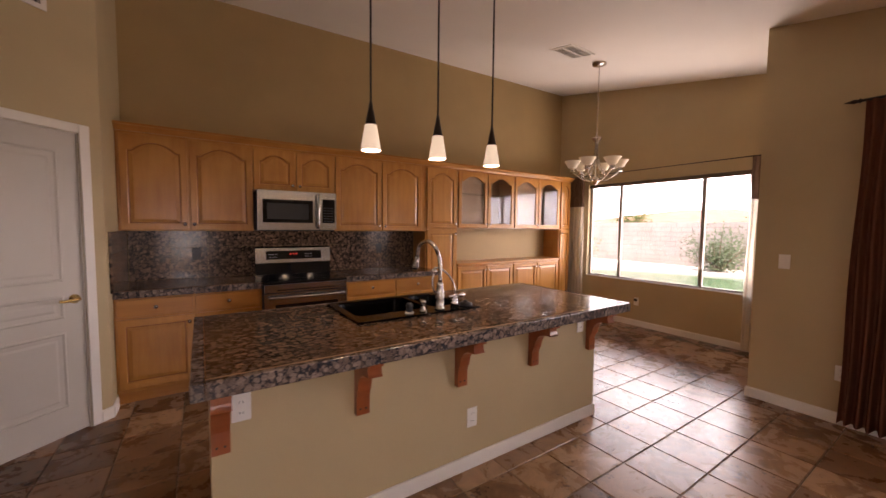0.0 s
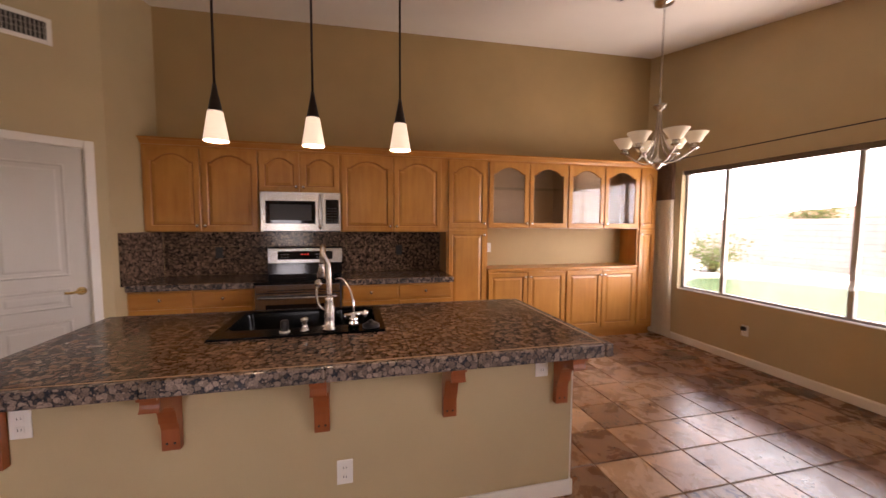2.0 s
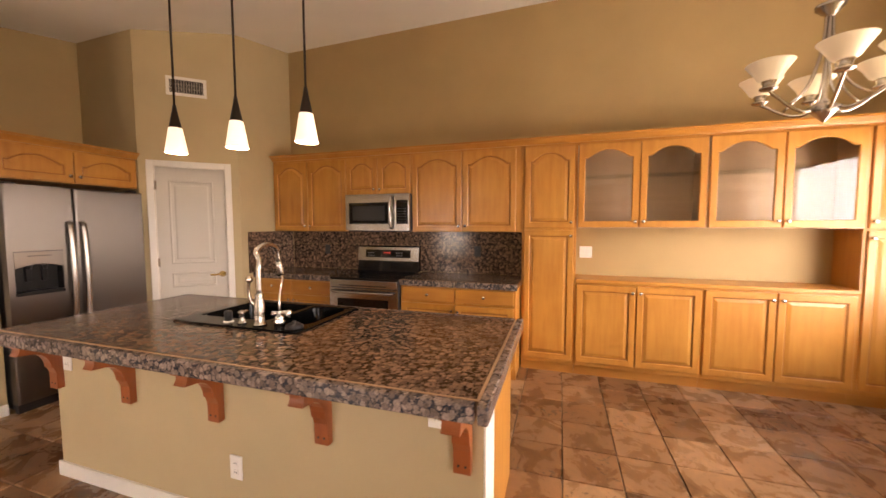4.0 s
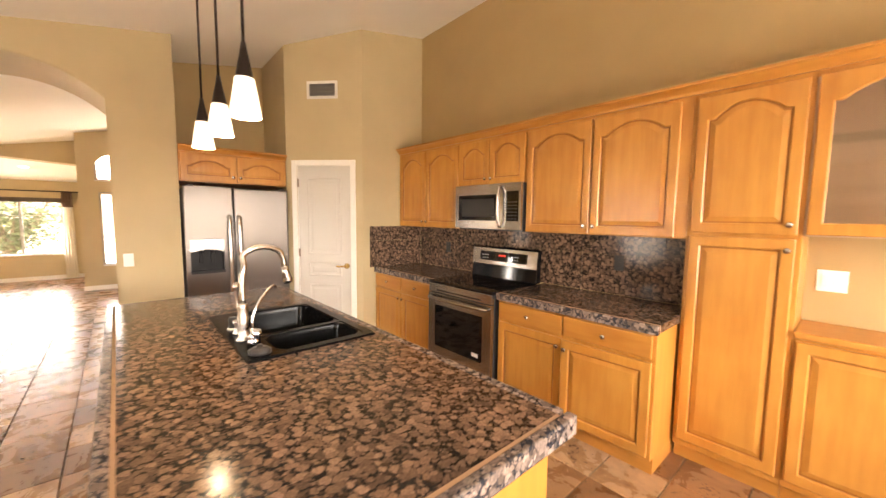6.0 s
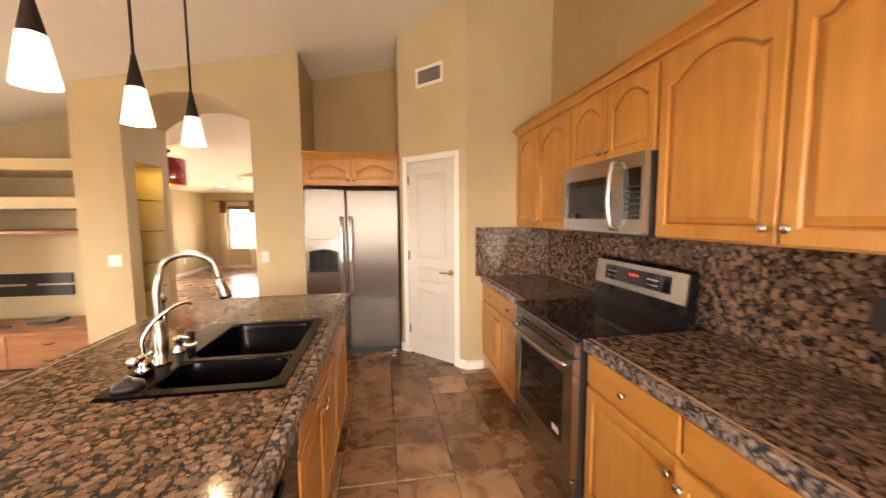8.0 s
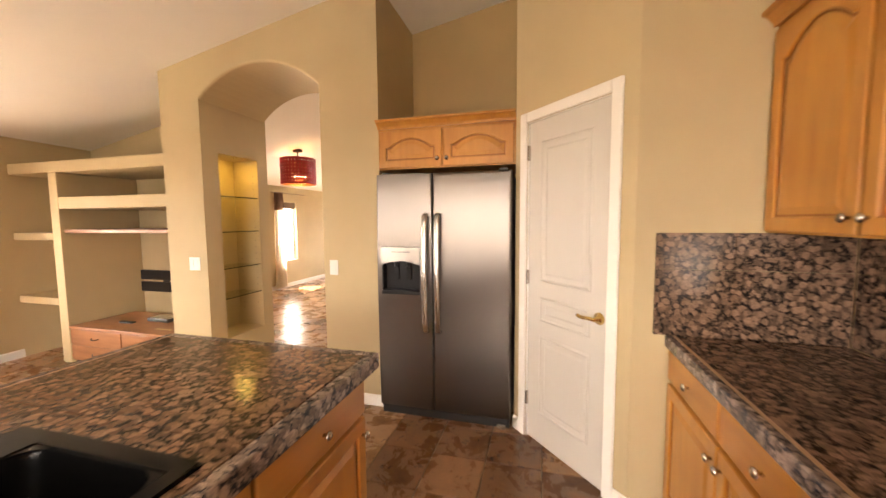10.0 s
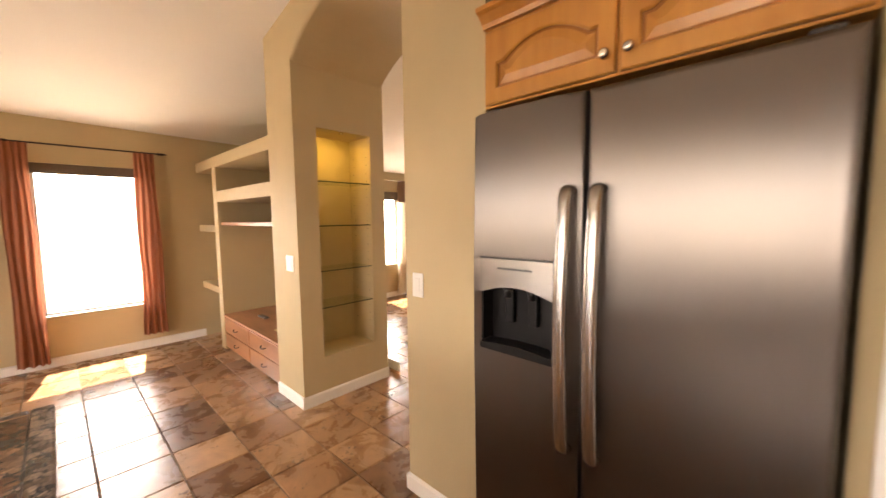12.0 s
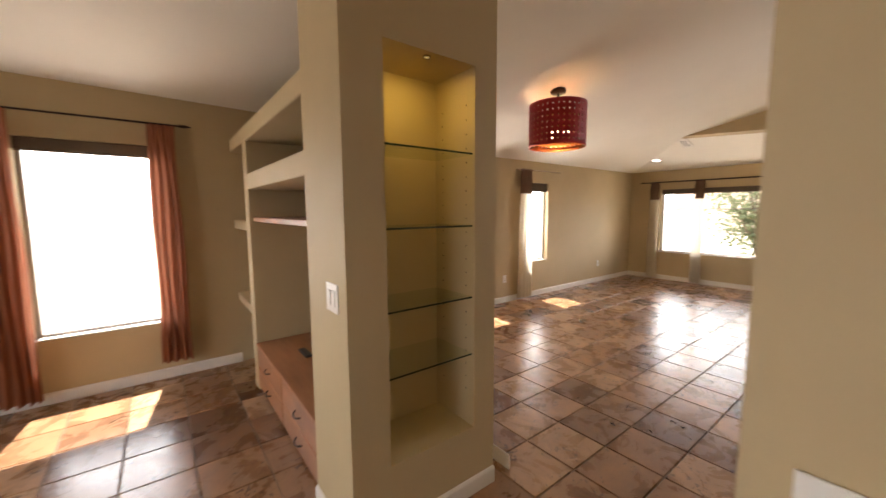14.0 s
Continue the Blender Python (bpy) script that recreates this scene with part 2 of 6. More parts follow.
M_WALL = paint("wall_paint_tan", (0.51, 0.403, 0.233), 0.62)
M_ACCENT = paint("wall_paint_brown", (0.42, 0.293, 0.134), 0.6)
M_CEIL = paint("ceiling_paint", (0.86, 0.82, 0.745), 0.8, 0.02, 90, 0.25)
M_TRIM = paint("trim_white", (0.80, 0.77, 0.71), 0.38, 0.02, 60, 0.03)
M_DOOR = paint("door_white", (0.57, 0.535, 0.475), 0.35, 0.02, 60, 0.03)
M_MAPLE = wood("maple_honey", (0.41, 0.160, 0.028), (0.57, 0.268, 0.056))
M_MAPLE_H = wood("maple_honey_level", (0.40, 0.152, 0.026), (0.55, 0.250, 0.052), along=(0.12, 1, 1))
# darker maple for the grooves around the raised panels
M_GROOVE = wood("maple_groove", (0.27, 0.092, 0.015), (0.37, 0.145, 0.027))
M_CHERRY = wood("corbel_cherry", (0.22, 0.055, 0.018), (0.36, 0.10, 0.03), 0.3)
M_CHEST = wood("chest_oak", (0.22, 0.085, 0.035), (0.40, 0.175, 0.075), 0.4, along=(1, 0.12, 1))
M_FRONTDOOR = wood("front_door_oak", (0.28, 0.10, 0.03), (0.42, 0.17, 0.055), 0.35)
M_GRANITE = granite("granite_brown")
M_TILE = travertine("travertine")
M_GROUT = paint("grout", (0.145, 0.106, 0.073), 0.9, 0.1, 200, 0.3)
M_STEEL = steel("stainless_steel")
# darkened copy of the steel: dimmer window reflections are put into its colour
M_FRIDGE = steel("stainless_dimmed", (0.165, 0.144, 0.128), 0.35, aniso=0.85)
M_HANDLE = steel("stainless_handle", (0.40, 0.375, 0.35), 0.26)
M_NICKEL = material("brushed_nickel", (0.56, 0.52, 0.47), 0.27, 1.0)[0]
M_CHROME = material("chrome", (0.8, 0.8, 0.8), 0.06, 1.0)[0]
M_BRASS = material("brass", (0.78, 0.55, 0.22), 0.16, 1.0)[0]
M_BLACK = material("black_gloss", (0.006, 0.006, 0.007), 0.08, 0.0, 0.4)[0]
M_BLACKG = material("black_glass", (0.008, 0.007, 0.007), 0.04, 0.0, 0.4)[0]
M_SINK = material("black_composite", (0.003, 0.003, 0.003), 0.2, 0.0, 0.16)[0]
M_DARK = material("dark_plastic", (0.014, 0.013, 0.013), 0.4)[0]
M_CAVITY = material("dispenser_black", (0.006, 0.005, 0.005), 0.45, 0.0, 0.2)[0]
M_BRONZE = material("dark_bronze", (0.035, 0.025, 0.02), 0.4, 0.7)[0]
M_PLATE = material("switch_white", (0.82, 0.80, 0.75), 0.35)[0]
M_ALU = material("window_alu", (0.36, 0.33, 0.29), 0.45, 0.4)[0]
M_PANE = glassmat("window_pane", (0.97, 0.98, 0.97))
M_CGLASS = glassmat("cabinet_glass", (0.96, 0.95, 0.93))
M_SHELFG = glassmat("shelf_glass", (0.94, 0.975, 0.955))
M_RUST = cloth("curtain_rust", (0.40, 0.165, 0.095), 0.35)
M_STRIPE = cloth("curtain_stripe", (0.22, 0.085, 0.05), 0.2)
M_CREAM = cloth("curtain_cream", (0.84, 0.77, 0.64), 0.5)
M_TAUPE = cloth("curtain_taupe", (0.20, 0.125, 0.085), 0.12)
M_SHADE = cloth("roller_shade", (0.16, 0.125, 0.095), 0.1)
M_PENDGL = glow("pendant_glass", (1.0, 0.84, 0.58), 0.17)
M_CHANDGL = glow("chandelier_glass", (1.0, 0.85, 0.6), 0.035, (0.85, 0.74, 0.52))

# ---- helpers of this scene ----


def put(name, bm, mat, parent=None, label=""):
    me = bpy.data.meshes.new(name)
    bm.normal_update()
    bm.to_mesh(me)
    bm.free()
    for m in (mat if isinstance(mat, (list, tuple)) else [mat]):
        me.materials.append(m)
    ob = new(name, me)
    if parent is not None:
        ob.parent = parent
    if label:
        ob["label"] = label
    return ob


def part(name, bm, mat, parent, label=""):
    return put(name, bm, mat, parent, label)


def thing(name, label, category, at=(0, 0, 0), rz=0, group=""):
    ob = new(name)
    ob.empty_display_size = 0.05
    ob.matrix_world = pose(*at, 0, 0, rz)
    return tagged(ob, label, category, group)


def structure(ob, label, category):
    return tagged(ob, label, category, kind="structure")


def box(x0, x1, y0, y1, z0, z1, bevel=0.0, seg=1, bm=None):
    bm = bm or bmesh.new()
    g = bmesh.ops.create_cube(bm, size=1.0)["verts"]
    for v in g:
        v.co = Vector((x0 if v.co.x < 0 else x1, y0 if v.co.y < 0 else y1, z0 if v.co.z < 0 else z1))
    if bevel > 0:
        es = list({e for v in g for e in v.link_edges})
        bmesh.ops.bevel(bm, geom=es, offset=bevel, segments=seg, affect='EDGES', profile=0.5, clamp_overlap=True)
    return bm


def cells(xs, ys, zs, solid):
    """A closed mesh of the cells between the cuts for which solid(x, y, z) holds at the middle."""
    bm = bmesh.new()
    vs = {}

    def vert(i, j, k):
        if (i, j, k) not in vs:
            vs[(i, j, k)] = bm.verts.new((xs[i], ys[j], zs[k]))
        return vs[(i, j, k)]
    nx, ny, nz = len(xs) - 1, len(ys) - 1, len(zs) - 1
    full = {(i, j, k) for i in range(nx) for j in range(ny) for k in range(nz)
            if solid((xs[i] + xs[i + 1]) / 2, (ys[j] + ys[j + 1]) / 2, (zs[k] + zs[k + 1]) / 2)}
    sides = {(1, 0, 0): ((1, 0, 0), (1, 1, 0), (1, 1, 1), (1, 0, 1)), (-1, 0, 0): ((0, 0, 0), (0, 0, 1), (0, 1, 1), (0, 1, 0)),
             (0, 1, 0): ((0, 1, 0), (0, 1, 1), (1, 1, 1), (1, 1, 0)), (0, -1, 0): ((0, 0, 0), (1, 0, 0), (1, 0, 1), (0, 0, 1)),
             (0, 0, 1): ((0, 0, 1), (1, 0, 1), (1, 1, 1), (0, 1, 1)), (0, 0, -1): ((0, 0, 0), (0, 1, 0), (1, 1, 0), (1, 0, 0))}
    for (i, j, k) in full:
        for d, q in sides.items():
            if (i + d[0], j + d[1], k + d[2]) not in full:
                bm.faces.new([vert(i + a, j + b, k + c) for a, b, c in q])
    return bm


def prism(points, axis, a, b, bm=None):
    """A flat outline pushed from a to b along an axis. Points are the other two coordinates, in xyz order."""
    bm = bm or bmesh.new()

    def at(p, w):
        return {"x": (w, p[0], p[1]), "y": (p[0], w, p[1]), "z": (p[0], p[1], w)}[axis]
    lo = [bm.verts.new(at(p, a)) for p in points]
    hi = [bm.verts.new(at(p, b)) for p in points]
    n = len(points)
    fs = [bm.faces.new(lo), bm.faces.new(hi)] + [bm.faces.new((lo[i], lo[(i + 1) % n], hi[(i + 1) % n], hi[i])) for i in range(n)]
    bmesh.ops.recalc_face_normals(bm, faces=fs)
    return bm


def lathe(profile, at=(0, 0, 0), seg=20, bm=None, cap=True):
    """A turned body from (radius, z) pairs."""
    bm = bm or bmesh.new()
    rings = []
    for r, z in profile:
        rings.append([bm.verts.new((at[0] + r * math.cos(2 * math.pi * i / seg), at[1] + r * math.sin(2 * math.pi * i / seg), at[2] + z)) for i in range(seg)])
    fs = []
    for a, b in zip(rings, rings[1:]):
        for i in range(seg):
            fs.append(bm.faces.new((a[i], a[(i + 1) % seg], b[(i + 1) % seg], b[i])))
    if cap:
        fs.append(bm.faces.new(rings[0]))
        fs.append(bm.faces.new(rings[-1]))
    for f in fs:
        f.smooth = True
    bmesh.ops.recalc_face_normals(bm, faces=fs)
    return bm


def tube(points, r, seg=10, bm=None, radii=None):
    bm = bm or bmesh.new()
    pts = [Vector(p) for p in points]
    rings = []
    up = Vector((0.13, 0.21, 0.97))
    for i, p in enumerate(pts):
        d = (pts[min(i + 1, len(pts) - 1)] - pts[max(i - 1, 0)]).normalized()
        s = d.cross(up)
        if s.length < 1e-3:
            s = d.cross(Vector((1, 0, 0)))
        s.normalize()
        up = s.cross(d).normalized()
        q = radii[i] if radii else r
        rings.append([bm.verts.new(p + (s * math.cos(2 * math.pi * k / seg) + up * math.sin(2 * math.pi * k / seg)) * q) for k in range(seg)])
    fs = []
    for a, b in zip(rings, rings[1:]):
        for i in range(seg):
            fs.append(bm.faces.new((a[i], a[(i + 1) % seg], b[(i + 1) % seg], b[i])))
    fs.append(bm.faces.new(rings[0]))
    fs.append(bm.faces.new(rings[-1]))
    for f in fs:
        f.smooth = True
    bmesh.ops.recalc_face_normals(bm, faces=fs)
    return bm


def smooth_path(ctrl, n=8):
    """A Catmull-Rom line through the points."""
    c = [Vector(p) for p in ctrl]
    c = [c[0] * 2 - c[1]] + c + [c[-1] * 2 - c[-2]]
    out = []
    for i in range(1, len(c) - 2):
        for k in range(n):
            t = k / n
            out.append(0.5 * (2 * c[i] + (c[i + 1] - c[i - 1]) * t + (2 * c[i - 1] - 5 * c[i] + 4 * c[i + 1] - c[i + 2]) * t * t
                              + (3 * c[i] - c[i - 1] - 3 * c[i + 1] + c[i + 2]) * t ** 3))
    return out + [c[-2]]


# ---- the large structure ----
YB, YS = 4.17, -2.42          # kitchen's back wall, south wall
XE, XW = 5.24, -8.85          # nook's window wall, dining room's window wall
XF, XR = -1.35, -2.12        # arch wall, front and back
XS = -6.70                    # entry wall


def vault(y, x=-1.38):
    """The sloping ceiling over kitchen and family room; it climbs a little to the east."""
    return 2.32 + 0.193 * (y + 2.42) + 0.020 * (x + 1.38)


def vault_w(y):
    """The living room's ceiling."""
    return 2.17 + 0.24 * (y + 2.42)


def vault_d(x):
    """The dining room's ceiling, hipped up from its window wall."""
    return 2.17 + 0.24 * (x - XW)


def round_edges(bm, pick, r=0.02):
    """Bullnose plaster corners: rounds the sharp edges whose two ends pick() takes."""
    es = [e for e in bm.edges if len(e.link_faces) == 2 and e.calc_face_angle(0) > 0.3 and pick(e.verts[0].co, e.verts[1].co)]
    bmesh.ops.bevel(bm, geom=es, offset=r, segments=4, affect='EDGES', profile=0.5, clamp_overlap=True)


def wall(name, xs, ys, zs, holes=(), top=vault, mat=None, label="tan painted wall", rounded=None):
    """A wall of the cells between the cuts, less the holes (x0, x1, y0, y1, z0, z1); its top follows the ceiling."""
    cx = sorted(set(list(xs) + [v for h in holes for v in h[0:2] if xs[0] < v < xs[-1]]))
    cy = sorted(set(list(ys) + [v for h in holes for v in h[2:4] if ys[0] < v < ys[-1]]))
    cz = sorted(set(list(zs) + [v for h in holes for v in h[4:6] if zs[0] < v < zs[-1]]))
    bm = cells(cx, cy, cz, lambda x, y, z: not any(h[0] < x < h[1] and h[2] < y < h[3] and h[4] < z < h[5] for h in holes))
    if rounded:
        round_edges(bm, rounded)
    if top:
        for v in bm.verts:
            if v.co.z > zs[-1] - 1e-4:
                v.co.z = top(v.co.y) + (0.15 if top is vault else 0.06)
    return structure(put(name, bm, mat or M_WALL), label, "wall")


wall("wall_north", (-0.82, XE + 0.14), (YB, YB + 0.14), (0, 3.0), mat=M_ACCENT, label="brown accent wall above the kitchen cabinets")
wall("wall_nook_window", (XE, XE + 0.14), (0.95, YB), (0, 2.5), [(XE - 1, XE + 1, 1.38, 3.58, 0.655, 2.13)], label="tan nook wall around a wide window")
wall("wall_nook_south", (3.96, XE + 0.14), (0.81, 0.95), (0, 2.5), label="tan wall closing the breakfast nook")
wall("wall_east", (3.82, 3.96), (YS, 0.95), (0, 2.3), [(3.5, 4.2, -1.40, 0.0, 0.75, 2.0)], label="tan wall with a curtained window and a switch")
FW = (-0.85, -0.055, 0.475, 1.935)
LW2 = (-5.98, -5.38, 0.57, 1.84)
LW1 = (-4.42, -3.80, 0.57, 1.84)
wall("wall_south", (XR - 0.12, 3.96), (YS - 0.16, YS), (0, 2.2), [(FW[0], FW[1], -3, 0, FW[2], FW[3])], label="tan wall with a tall narrow window")
wall("wall_south_living", (XW - 0.14, XR - 0.12), (YS - 0.16, YS), (0, 2.0), [(a, b, -3, 0, c, d) for a, b, c, d in (LW2, LW1)], top=vault_w, label="tan living room wall with two narrow windows")
wall("wall_west", (XW - 0.14, XW), (YS, 0.92), (0, 2.0), [(XW - 1, XW + 1, -1.82, 0.42, 0.55, 1.80)], top=lambda y: 2.15, label="tan dining room wall with a wide window")
wall("wall_dining_return", (XW, XS), (0.80, 0.92), (0, 2.2), top=vault_w, label="plain tan return wall")
wall("wall_entry", (XS - 0.14, XS), (0.92, 3.4), (0, 2.9), [(XS - 1, XS + 1, 1.08, 1.44, 0.46, 1.88), (XS - 1, XS + 1, 1.56, 2.48, 0.0, 2.0), (XS - 1, XS + 1, 1.04, 2.48, 2.09, 2.66)], top=vault_w, label="tan entry wall with door, sidelight and transom")
wall("wall_living_north", (XS - 0.14, XR - 0.12), (3.4, 3.54), (0, 3.0), top=vault_w, label="plain tan wall closing the living room")
wall("wall_between_rooms", (XR - 0.12, XR), (YS, -0.29), (0, 2.2), label="tan wall behind the built-in shelves")
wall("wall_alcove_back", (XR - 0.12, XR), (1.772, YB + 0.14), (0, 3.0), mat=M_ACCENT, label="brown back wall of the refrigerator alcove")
wall("wall_alcove_side", (XR, -1.325), (2.765, 2.88), (0, 3.0), label="tan side wall of the refrigerator alcove")
wall("wall_pantry_side", (-0.82, -0.675), (3.35, YB), (0, 3.0), label="tan pantry side wall above the counter")

# arch wall: right pier, niche pier and the arched head
AY0, AY1, ASP, AAP = 0.135, 1.29, 2.455, 2.69


def upright(a, b, *lines):
    return any(all(abs(p.x - x) < 1e-4 and abs(p.y - y) < 1e-4 and p.z < ASP + 1e-3 for p in (a, b)) for x, y in lines)


wall("wall_arch_pier", (XR, XF), (AY1, 1.772), (0, ASP, 2.6), label="tan pier between arch and refrigerator alcove",
     rounded=lambda a, b: upright(a, b, (XF, AY1), (XR, AY1), (XF, 1.772)))
NX0, NX1, NZ0, NZ1 = -1.985, -1.52, 0.345, 2.045
wall("wall_niche_pier", (XR, XF), (-0.29, AY0), (0, ASP, 2.6), [(NX0, NX1, AY0 - 0.30, 1.0, NZ0, NZ1)], label="tan pier with a tall display niche",
     rounded=lambda a, b: upright(a, b, (XF, AY0), (XR, AY0), (XF, -0.29)) or all(abs(p.y - AY0) < 1e-4 and NX0 - 0.01 < p.x < NX1 + 0.01 and NZ0 - 0.01 < p.z < NZ1 + 0.01 for p in (a, b)))


def arch_head():
    bm = bmesh.new()
    half, rise = (AY1 - AY0) / 2, AAP - ASP
    rad = (half * half + rise * rise) / (2 * rise)
    mid, cz = (AY0 + AY1) / 2, AAP - rad
    n = 20
    for i in range(n):
        y0, y1 = AY0 + (AY1 - AY0) * i / n, AY0 + (AY1 - AY0) * (i + 1) / n
        z0, z1 = (cz + math.sqrt(max(0, rad * rad - (y - mid) ** 2)) for y in (y0, y1))
        prism([(y0, z0), (y1, z1), (y1, vault(y1) + 0.06), (y0, vault(y0) + 0.06)], "x", XR, XF, bm)
    bmesh.ops.remove_doubles(bm, verts=bm.verts, dist=1e-5)
    for f in [f for f in bm.faces if all(len(e.link_faces) > 2 for e in f.edges if abs(e.verts[0].co.x - e.verts[1].co.x) > 0.1) and abs(f.normal.y) > 0.99 and AY0 + 0.01 < f.calc_center_median().y < AY1 - 0.01]:
        bm.faces.remove(f)
    round_edges(bm, lambda a, b: abs(a.x - b.x) < 1e-4 and abs(a.y - b.y) > 1e-3 and max(a.z, b.z) < AAP + 0.001)
    return bm


structure(put("wall_arch_head", arch_head(), M_WALL), "tan arched head over the passage", "wall")

# diagonal pantry wall
PA, PB = Vector((-0.675, 3.35, 0)), Vector((-1.32, 2.765, 0))
PD = (PA - PB).normalized()
PL = (PA - PB).length
PANG = math.degrees(math.atan2(PD.y, PD.x))
PM = pose(PB.x, PB.y, 0, 0, 0, PANG)      # x along the wall, -y into the kitchen
D0, D1, DH = 0.122, 0.733, 2.03


def diagonal():
    bm = cells((0, D0, D1, PL), (0.0, 0.11), (0, DH, 3.0), lambda x, y, z: not (D0 < x < D1 and z < DH))
    for v in bm.verts:
        top = v.co.z > 2.99
        v.co = PM @ v.co
        if top:
            v.co.z = vault(v.co.y) + 0.06
    return bm


structure(put("wall_pantry_front", diagonal(), M_WALL), "tan angled wall around the pantry door", "wall")


def slab(name, pts, label):
    """A ceiling panel: corner points on its underside, 0.1 thick."""
    bm = bmesh.new()
    lo = [bm.verts.new(p) for p in pts]
    hi = [bm.verts.new((p[0], p[1], p[2] + 0.1)) for p in pts]
    n = len(pts)
    fs = [bm.faces.new(lo), bm.faces.new(hi)] + [bm.faces.new((lo[i], lo[(i + 1) % n], hi[(i + 1) % n], hi[i])) for i in range(n)]
    bmesh.ops.recalc_face_normals(bm, faces=fs)
    return structure(put(name, bm, M_CEIL), label, "ceiling")


slab("ceiling_main", [(x, y, vault(y, x)) for x, y in ((XR - 0.12, YS - 0.16), (XE + 0.14, YS - 0.16), (XE + 0.14, YB + 0.14), (XR - 0.12, YB + 0.14))], "white textured sloping ceiling")
HC = (XW - 0.16, YS - 0.16)                          # the hip starts in the corner
GP, GQ = (XW + 1.42, YS + 1.42), (-7.75, 0.80)       # the slanting gable's line
slab("ceiling_living", [(x, y, vault_w(y)) for x, y in (HC, (XR - 0.12, HC[1]), (XR - 0.12, 3.54), (XS - 0.14, 3.54), (XS - 0.14, 0.92), (GQ[0], 0.92), GQ, GP)], "white sloping living room ceiling")
slab("ceiling_dining", [(x, y, vault_d(x)) for x, y in (HC, GP, GQ, (GQ[0], 0.92), (HC[0], 0.92))], "white hipped dining room ceiling")



def gable():
    bm = bmesh.new()
    a, b = Vector((*GP, 0)), Vector((*GQ, 0))
    n = Vector((-(b - a).y, (b - a).x, 0)).normalized() * -0.10
    lo = [bm.verts.new((p.x, p.y, vault_d(p.x) - 0.004)) for p in (a, b, b + n, a + n)]
    hi = [bm.verts.new((p.x, p.y, max(vault_d(p.x) + 0.004, vault_w(p.y) + 0.03))) for p in (a, b, b + n, a + n)]
    fs = [bm.faces.new(lo), bm.faces.new(hi)] + [bm.faces.new((lo[i], lo[(i + 1) % 4], hi[(i + 1) % 4], hi[i])) for i in range(4)]
    bmesh.ops.recalc_face_normals(bm, faces=fs)
    return bm


structure(put("wall_gable", gable(), M_WALL), "tan slanting gable above the dining room", "wall")
floor = structure(put("floor", box(XW - 0.14, XE + 0.14, YS - 0.16, YB + 0.14, -0.12, -0.006), M_GROUT), "brown travertine tile floor with dark grout", "floor")

# ---- kinds of things ----


def panel_outline(w, h, inset, stile, rail, arch, n=14):
    """The inner outline of a door's panel; arch is the rise of its top."""
    x0, x1, z0 = stile + inset, w - stile - inset, rail + inset
    zt = h - rail - inset - arch
    pts = [(x0, z0), (x1, z0)]
    if arch <= 0:
        return pts + [(x1, zt), (x0, zt)]
    for i in range(n + 1):
        u = 1 - i / n
        pts.append((x0 + (x1 - x0) * u, zt + arch * max(0.0, 1 - ((2 * u - 1) / 0.86) ** 2)))
    return pts


def door_mesh(w, h, arch=0.0, stile=0.055, rail=0.058, th=0.02, panel=True):
    """A framed door, front at y = 0 facing -y, with a raised panel (or an opening for glass)."""
    bm = bmesh.new()
    hole = panel_outline(w, h, 0, stile, rail, arch)
    lip = panel_outline(w, h, -0.006, stile, rail, arch)
    n = len(hole)

    def ring(pts, y):
        return [bm.verts.new((p[0], y, p[1])) for p in pts]
    # outer rectangle matched point by point to the hole
    outer = []
    for i, (x, z) in enumerate(lip):
        if i == 0:
            outer.append((0, 0))
        elif i == 1:
            outer.append((w, 0))
        elif i == 2:
            outer.append((w, h))
        elif i == n - 1:
            outer.append((0, h))
        else:
            outer.append((x, h))
    e = 0.004
    o_edge = [(min(max(x, e), w - e), min(max(z, e), h - e)) for x, z in outer]
    A, B, C, D, E = ring(outer, th), ring(outer, e), ring(o_edge, 0), ring(lip, 0), ring(hole, 0.006)
    loops = [A, B, C, D, E]
    if panel:
        loops += [ring(hole, 0.011), ring(panel_outline(w, h, 0.008, stile, rail, arch), 0.011), ring(panel_outline(w, h, 0.034, stile, rail, arch), 0.003)]
    else:
        loops += [ring(hole, th)]
    for k, (p, q) in enumerate(zip(loops, loops[1:])):
        for i in range(n):
            j = (i + 1) % n
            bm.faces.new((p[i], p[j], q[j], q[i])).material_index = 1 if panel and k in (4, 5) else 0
    if panel:
        bm.faces.new(loops[-1])
        bm.faces.new(A)
    else:
        for i in range(n):
            j = (i + 1) % n
            bm.faces.new((loops[-1][i], loops[-1][j], A[j], A[i]))
    bmesh.ops.remove_doubles(bm, verts=bm.verts, dist=1e-6)
    bmesh.ops.recalc_face_normals(bm, faces=bm.faces)
    return bm


def moved(bm, x=0, y=0, z=0):
    bmesh.ops.translate(bm, verts=bm.verts, vec=(x, y, z))
    return bm


def knob(parent, x, z, y=-0.02):
    bm = lathe([(0.006, 0), (0.005, 0.010), (0.014, 0.015), (0.016, 0.021), (0.011, 0.026), (0.003, 0.027)], seg=12)
    bmesh.ops.rotate(bm, verts=bm.verts, matrix=Matrix.Rotation(radians(90), 3, 'X'))
    return part("knob", moved(bm, x, y, z), M_NICKEL, parent, "brushed nickel knob")


